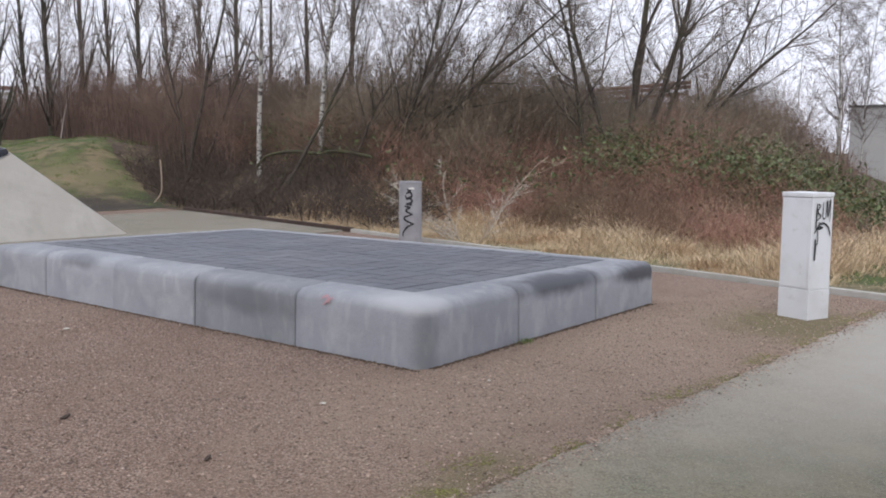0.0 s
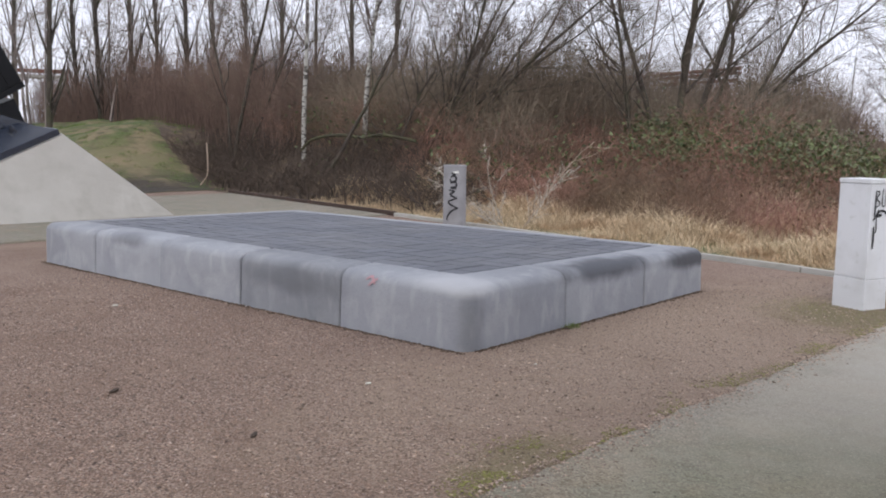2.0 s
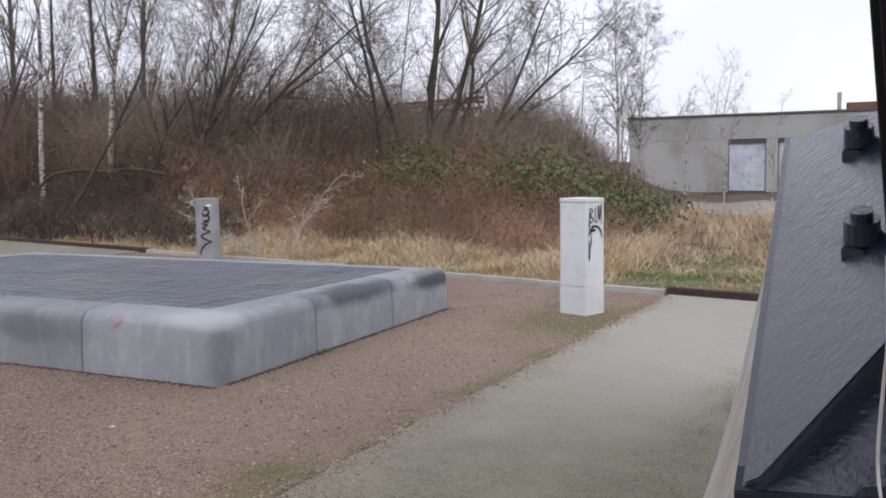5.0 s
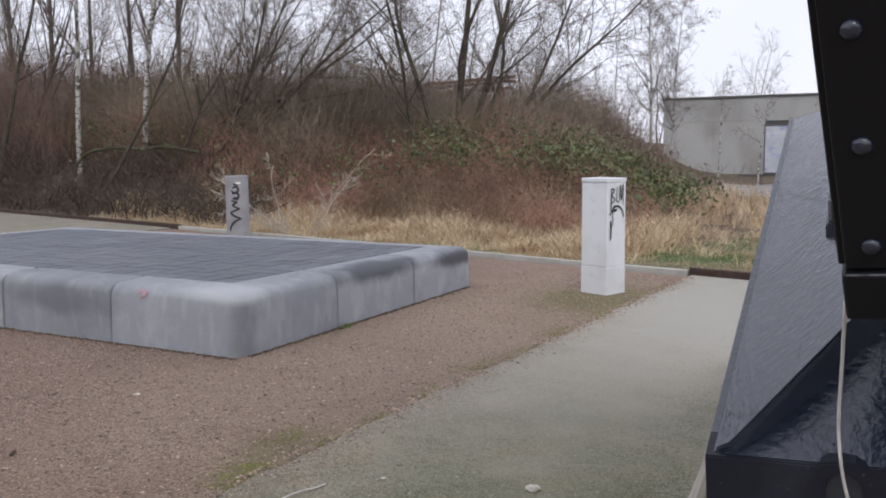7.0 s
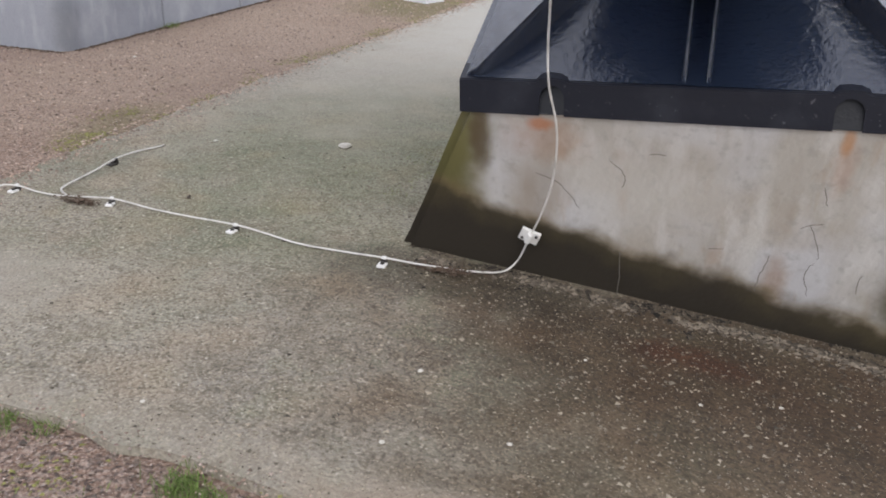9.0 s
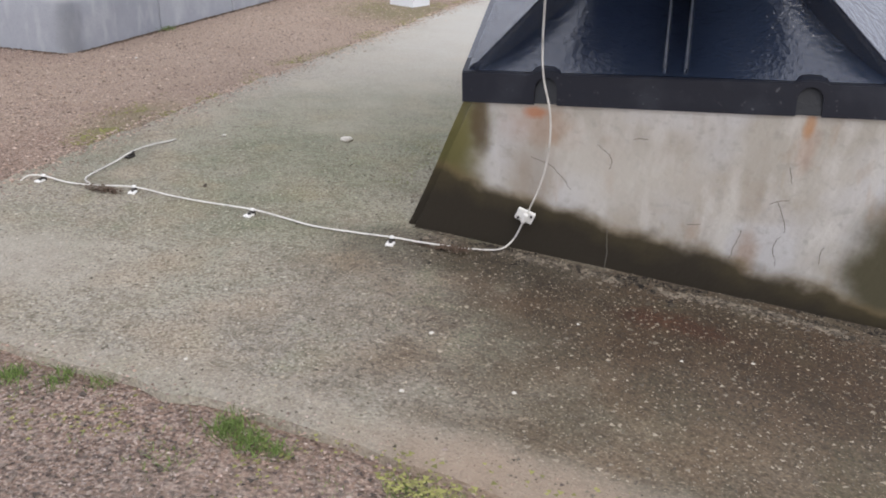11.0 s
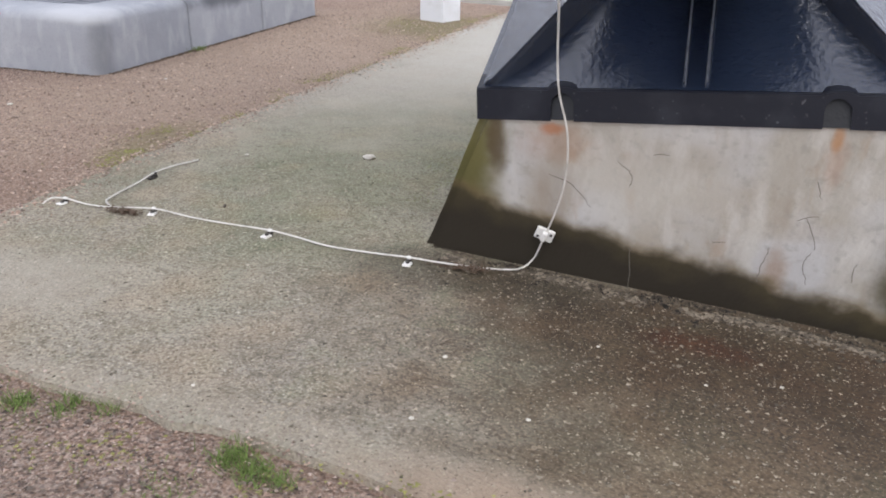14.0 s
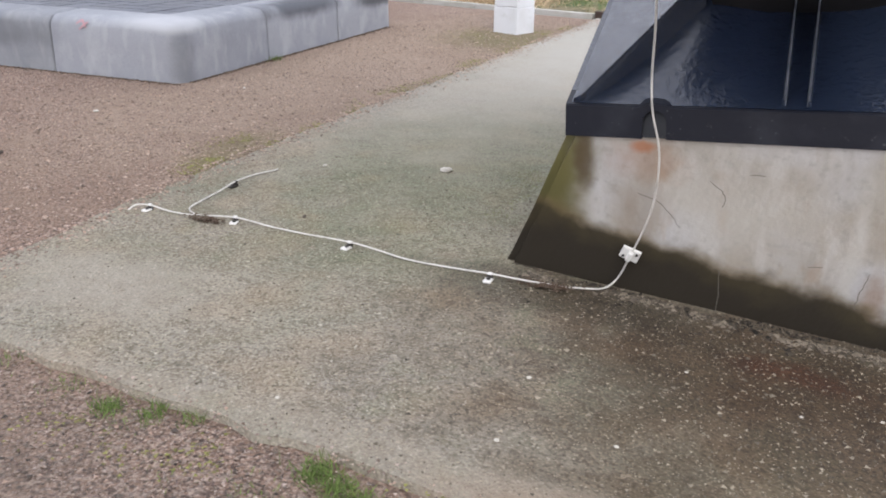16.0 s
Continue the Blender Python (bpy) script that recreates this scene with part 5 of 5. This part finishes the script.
# poplar row behind
k = 0
for deg in (75.5, 72.5, 69, 67.0, 65.3, 63.6, 62.4, 60.6, 59, 57.3, 55.6, 53.6, 51.6, 49.4, 47.0, 44.4):
    k += 1
    dist = 55 + 6 * math.sin(k * 2.3)
    x, y = bearing(deg, dist)
    plant_tree("poplar_tree", "tall narrow bare poplar in a distant row", "tree", 60 + k, x, y, [((0, 0, 0), (0.01, 0.0, 1), 19 + 3 * math.sin(k * 1.7), 0.16)], POPLAR, BARK, FARWOOD, "row of poplars")
# far woods as one mass
fr = np.random.default_rng(77)
segs = []
for k in range(52):
    deg = fr.uniform(6, 80)
    dist = fr.uniform(46, 95)
    if deg < 24:
        dist = fr.uniform(70, 110)
    x, y = bearing(deg, dist)
    h = fr.uniform(6, 11) if deg < 24 else fr.uniform(7, 14)
    out = tree_parts(200 + k, [((x, y, float(terrain(x, y))), (fr.normal() * 0.05, fr.normal() * 0.05, 1), h, 0.09)], dict(BROAD, segs=(7, 5, 3), kids=(2.4, 2.0)))
    segs += [s for lv in out for s in lv]
v, f = seg_mesh(segs, 3, 0.009)
tagged(raw("far_woods", v, f, FARWOOD), "hazy bare woods in the distance", "woods", kind="stuff")


# ---- thicket on the bank ----
def thicket(name, n, x0, x1, d0, d1, h0, h1, rad, material, label, seed, bend=0.5, low=1.0):
    r = np.random.default_rng(seed)
    x = r.uniform(x0, x1, n)
    d = r.uniform(d0, d1, n)
    y = kerb_y(x) + d / 0.976
    clump = np.array([noise.noise(Vector((a * 0.35, b * 0.35, seed))) for a, b in zip(x, y)])
    h = r.uniform(h0, h1, n) * (0.8 + 0.55 * clump)
    east = 1 - smooth(-4.5, 0.5, x + 0.22 * (y - 15))
    keep = r.uniform(0, 1, n) < np.maximum(east ** 0.4, 0.04)
    h *= 0.45 + 0.55 * east
    x, y, h = x[keep], y[keep], h[keep]
    m = len(x)
    b = np.stack((x, y, terrain(x, y) - 0.05), 1)
    lean = r.normal(size=(m, 2)) * (h * bend)[:, None]
    t = b + np.concatenate((lean, h[:, None]), 1)
    sag = np.concatenate((lean * -0.12 + r.normal(size=(m, 2)) * 0.06 * h[:, None], (h * 0.12)[:, None]), 1)
    v1, f1 = stems(b, t, sag, rad * (0.7 + 0.6 * r.uniform(size=m)), 3, 3)
    # side twigs
    s = r.uniform(0.35, 0.95, (3, m))
    vs, fs, o = [v1], [f1], len(v1)
    for q in s:
        p = b + (t - b) * q[:, None] + sag * (4 * q * (1 - q))[:, None]
        e = p + r.normal(size=(m, 3)) * (h * 0.20)[:, None] + np.stack((np.zeros(m), np.zeros(m), h * 0.08), 1)
        v2, f2 = tubes(p, e, np.full(m, 1) * rad * 0.5, np.full(m, 1) * rad * 0.2, 3)
        vs.append(v2)
        fs.append(f2 + o)
        o += len(v2)
    return tagged(raw(name, np.concatenate(vs), np.concatenate(fs), material), label, "thicket", kind="stuff")


thicket("bramble_thicket", 10800, -22, 2, 3.0, 10.5, 0.7, 1.6, 0.0062, BRAMBLE, "red-brown tangled bramble stems on the bank", 301, 0.55)
thicket("bramble_fringe", 4200, -16, 4, 2.4, 5.0, 0.4, 1.0, 0.005, BRAMBLE, "low reddish bramble fringe above the dry grass", 302, 0.6)
thicket("brushwood", 10500, -32, -1, 7.0, 19, 1.5, 2.9, 0.0075, BRUSH, "dense olive-brown bare brushwood", 303, 0.34)
thicket("brushwood_west", 8200, -30, -9, 3.6, 10.0, 1.4, 3.2, 0.0085, BRUSH, "brown tangled brushwood over a dark soil bank", 304, 0.4)
thicket("overhanging_twigs", 2200, -26, -9, 0.7, 3.2, 0.4, 1.3, 0.009, ROOTS, "tangled bare roots and twigs overhanging the soil bank", 307, 0.8)
thicket("gnarled_roots", 280, -25, -8.5, 0.5, 3.0, 0.35, 1.15, 0.022, ROOTS, "thick gnarled roots hanging over the dark soil bank", 311, 1.1)
thicket("hedge_far", 12000, -62, -20, 2.5, 12, 2.4, 4.1, 0.011, HEDGE, "brown hedge on top of the turf slope", 305, 0.2)
thicket("tall_twigs", 3000, -34, -3, 6, 22, 2.2, 5.2, 0.005, TWIG, "tall thin bare saplings rising from the brush", 308, 0.24)
thicket("far_scrub", 4200, -22, -1, 18, 36, 1.5, 3.1, 0.013, HEDGE, "brown scrub behind the bramble mound", 309, 0.3)
thicket("low_scrub", 900, -4, 12, 22, 36, 0.5, 1.1, 0.012, BRAMBLE, "low brown scrub before the hall", 306, 0.5)

# evergreen bramble leaves
lr = np.random.default_rng(90)
cs = []
for k in range(90):
    deg, extra = lr.uniform(12, 27), lr.uniform(7, 13)
    x, y = beyond(deg, extra)
    top = float(terrain(x, y)) + 0.4 + lr.uniform(0.1, 0.6) * smooth(11, 19, deg)
    n = 130
    p = np.stack((x + lr.normal(size=n) * 0.55, y + lr.normal(size=n) * 0.55, top + lr.normal(size=n) * 0.22), 1)
    cs.append(p)
for k in range(50):
    deg, extra = lr.uniform(26, 50), lr.uniform(4, 9)
    x, y = beyond(deg, extra)
    n = 24
    cs.append(np.stack((x + lr.normal(size=n) * 0.5, y + lr.normal(size=n) * 0.5, float(terrain(x, y)) + lr.uniform(0.4, 1.2) + lr.normal(size=n) * 0.2), 1))
cs = np.concatenate(cs)
v, f = leaf_cards(cs, lr.uniform(0.035, 0.085, len(cs)), lr)
tagged(raw("bramble_leaves", v, f, IVY), "dark green evergreen bramble leaves over the mound", "foliage", kind="stuff")
# dead leaves clinging among the stems
n = 9000
x = lr.uniform(-26, 0, n)
d = lr.uniform(2.6, 9, n)
y = kerb_y(x) + d
p = np.stack((x, y, terrain(x, y) + lr.uniform(0.05, 1.3, n)), 1)
v, f = leaf_cards(p, lr.uniform(0.02, 0.05, n), lr)
tagged(raw("dead_leaves", v, f, mat("dead_bramble_leaves", (0.15, 0.085, 0.05), 0.8, island=0.6)), "withered brown leaves caught in the brambles", "foliage", kind="stuff")

# fallen mossy trunk, sapling and hanging stems
fx, fy = beyond(50.2, 4.6)
gx, gy = beyond(43.0, 4.6)
fz, gz = float(terrain(fx, fy)), float(terrain(gx, gy))
MOSSBARK = mat("mossy_bark", (0.055, 0.05, 0.03), 0.95, layers=(((0.085, 0.09, 0.035), 3, 5, 0.42, 0.6, 0.8),), bumps=(("noise", 20, 0.02),))
tube_thing("fallen_trunk", [(fx + 0.1, fy - 0.2, 1.35), (fx + 0.3, fy + 0.1, 1.72), (fx + (gx - fx) * 0.35, fy + (gy - fy) * 0.35, 1.86), (fx + (gx - fx) * 0.55, fy + (gy - fy) * 0.55, 1.80), (fx + (gx - fx) * 0.75, fy + (gy - fy) * 0.75, 1.86), (gx, gy, 1.70)], 0.048, MOSSBARK, "fallen mossy trunk lying in the brush", "tree trunk")
SAP = dict(segs=(7, 4, 3), wild=(0.12, 0.2, 0.25), lift=(0.03, 0.02, 0.0), bare=(0.2, 0.1, 1), kids=(1.6, 1.2), angle=((25, 60), (25, 60)), ratio=(0.4, 0.45))
x, y = beyond(36.2, 0.7)
plant_tree("sapling", "pale reddish bare sapling leaning in the dry grass", "sapling", 402, x, y, [((0, 0, 0), (0.35, 0.3, 1.0), 2.4, 0.014)], SAP, PALESTEM, PALESTEM)
x, y = beyond(37.0, 0.6)
plant_tree("sapling", "silvery many-twigged bush with catkins in the dry grass", "sapling", 403, x, y, [((0, 0, 0), (-0.8, -0.6, 0.9), 2.0, 0.012), ((0.05, 0, 0), (-0.3, -0.2, 1), 1.7, 0.011), ((0.1, 0.1, 0), (0.7, 0.5, 0.8), 1.7, 0.011), ((0.1, 0.1, 0), (-1.0, -0.7, 0.55), 1.8, 0.010)], dict(SAP, kids=(2.4, 2.0)), SILVER, SILVER)
x, y = beyond(56.3, 0.9)
z = float(terrain(x, y))
tube_thing("bent_stem", [(x + 0.05, y, z + 1.5), (x + 0.1, y, z + 0.9), (x + 0.05, y, z + 0.4), (x - 0.2, y - 0.1, z + 0.05)], 0.025, PALESTEM, "thin pale bent stem hanging over the bank", "branch")

# ---- rusty pipe bridge ----
bx0, by0 = bearing(22.5, 34)
bx1, by1 = bearing(38.0, 46)
bridge = thing("pipe_bridge", "rusty red-brown steel beam bridge behind the trees", "pipe bridge", at=pose(bx0, by0, 0, 0, 0, math.degrees(math.atan2(by1 - by0, bx1 - bx0))))
blen = math.hypot(bx1 - bx0, by1 - by0)
part("upper_beam", box_bm(0.25, blen, -0.15, 0.15, 4.30, 4.40, 0.01), RUST, bridge)
part("lower_beam", box_bm(0.4, blen, -0.15, 0.15, 4.06, 4.15, 0.01), RUST, bridge)
part("pipe", cyl_bm(0.07, 0.07, 0.1, blen, 12, m=pose(0, 0.1, 4.50, 0, 90, 0)), RUST, bridge)
for k in range(9):
    part("strut", box_bm(1.5 + k * blen / 9, 1.62 + k * blen / 9, -0.1, 0.1, 4.14, 4.31), RUST, bridge)
for a in (0.9, blen * 0.55):
    for q in (-0.5, 0.5):
        bm = prism_bm([(a + q * 2 - 0.08, -0.1, 0), (a + q * 2 + 0.08, -0.1, 0), (a + q * 2 + 0.08, 0.1, 0), (a + q * 2 - 0.08, 0.1, 0)], [(a - 0.08, -0.1, 4.1), (a + 0.08, -0.1, 4.1), (a + 0.08, 0.1, 4.1), (a - 0.08, 0.1, 4.1)])
        part("support_leg", bm, RUST, bridge)

# ---- hall ----
hall = thing("industrial_hall", "flat-roofed grey concrete industrial hall with pale graffitied shutters", "building", at=pose(0, 53, 0, 0, 0, 0))
part("core", box_bm(-9.6, 34, 0.3, 22, -0.5, 4.7), HALL, hall)
doors = ((-3.25, -0.95), (-0.25, 2.05), (7.0, 9.3), (10.0, 12.3), (17, 19.3))
edges = [-9.6] + [e for d in doors for e in d] + [34]
for k in range(0, len(edges), 2):
    a, b = edges[k], edges[k + 1]
    n = max(1, round((b - a) / 2.6))
    for i in range(n):
        x0, x1 = a + (b - a) * i / n + 0.003, a + (b - a) * (i + 1) / n - 0.003
        part("wall_panel", box_bm(x0, x1, 0, 0.28, -0.5, 2.0, 0.004, 1), HALL, hall)
        part("wall_panel", box_bm(x0, x1, 0, 0.28, 2.006, 3.379, 0.004, 1), HALL, hall)
part("parapet", box_bm(-9.62, 34.02, -0.01, 0.28, 3.385, 4.86, 0.01, 1), HALL, hall)
part("roof_edge", box_bm(-9.72, 34.1, -0.1, 22.1, 4.87, 5.0), HALLDARK, hall)
part("base", box_bm(-9.62, 34.02, -0.03, -0.002, -0.5, 0.02), HALLDARK, hall)
for a, b in doors:
    sh = part("shutter", box_bm(a + 0.06, b - 0.06, 0.16, 0.22, 0.1, 3.1), SHUTTER, hall)
    for k in range(10):
        part("slat", box_bm(a + 0.06, b - 0.06, 0.14, 0.158, 0.12 + 0.3 * k, 0.38 + 0.3 * k, 0.006, 1), SHUTTER, sh)
    part("door_header", box_bm(a + 0.01, b - 0.01, 0.06, 0.26, 3.1, 3.37), HALLDARK, hall)
part("flue", cyl_bm(0.13, 0.13, 4.9, 6.25, 12, m=pose(3.1, 3, 0)), KERB, hall)
part("roof_unit", box_bm(3.5, 8.0, 3, 6, 4.95, 5.6, 0.03), RUST, hall)
fb_x, fb_y = bearing(65.9, 66)
far_beam = thing("pipe_bridge", "short length of rusty beam bridge far off above the hedge", "pipe bridge", at=pose(fb_x, fb_y, -1.0, 0, 0, 62))
part("upper_beam", box_bm(-2.2, 2.2, -0.15, 0.15, 7.0, 7.25, 0.01), RUST, far_beam)
part("pipe", cyl_bm(0.14, 0.14, -2.2, 2.2, 12, m=pose(0, 0.1, 6.75, 0, 90, 0)), KERB, far_beam)
for a in (-1.9, 1.9):
    part("support_leg", box_bm(a - 0.09, a + 0.09, -0.1, 0.1, 0.0, 7.0), RUST, far_beam)


# ---- paving of the platform, laid herringbone ----
TA = 0.225
ix0, ix1, iy0, iy1 = PX0 + RIM + 0.012, PX1 - RIM - 0.012, PY0 + RIM + 0.012, PY1 - RIM - 0.012
shapes = {}


def lay(x0, x1, y0, y1):
    x0, x1, y0, y1 = max(x0, ix0), min(x1, ix1), max(y0, iy0), min(y1, iy1)
    if x1 - x0 < 0.04 or y1 - y0 < 0.04:
        return
    key = (round(x1 - x0, 3), round(y1 - y0, 3))
    if key not in shapes:
        a, b = key[0] / 2 - 0.009, key[1] / 2 - 0.009
        bm = prism_bm([(-a, -b, -0.03), (a, -b, -0.03), (a, b, -0.03), (-a, b, -0.03)], [(-a, -b, -0.004), (a, -b, -0.004), (a, b, -0.004), (-a, b, -0.004)])
        top = bmesh.ops.inset_region(bm, faces=[f for f in bm.faces if f.calc_center_median().z > -0.005], thickness=0.005)
        for fc in bm.faces:
            if len(fc.verts) == 4 and fc.calc_area() > 0.6 * 4 * a * b and fc.calc_center_median().z > -0.005:
                for vv in fc.verts:
                    vv.co.z = 0.0
        me = bpy.data.meshes.new("paving_tile")
        bm.to_mesh(me)
        bm.free()
        me.materials.append(TILE)
        shapes[key] = me
    ob = new("paving_tile", shapes[key])
    ob.parent = platform
    ob.matrix_basis = pose((x0 + x1) / 2, (y0 + y1) / 2, PH - 0.006 + random.uniform(-0.002, 0.002), random.uniform(-0.35, 0.35), random.uniform(-0.35, 0.35), 0)


nx, ny = int((ix1 - ix0) / TA) + 6, int((iy1 - iy0) / TA) + 6
for j in range(-4, ny):
    for i in range(-4, nx):
        x, y = ix0 + i * TA, iy0 + j * TA
        if (i - j) % 4 == 0:
            lay(x, x + 2 * TA, y, y + TA)
        elif (i - j) % 4 == 3:
            lay(x, x + TA, y, y + 2 * TA)
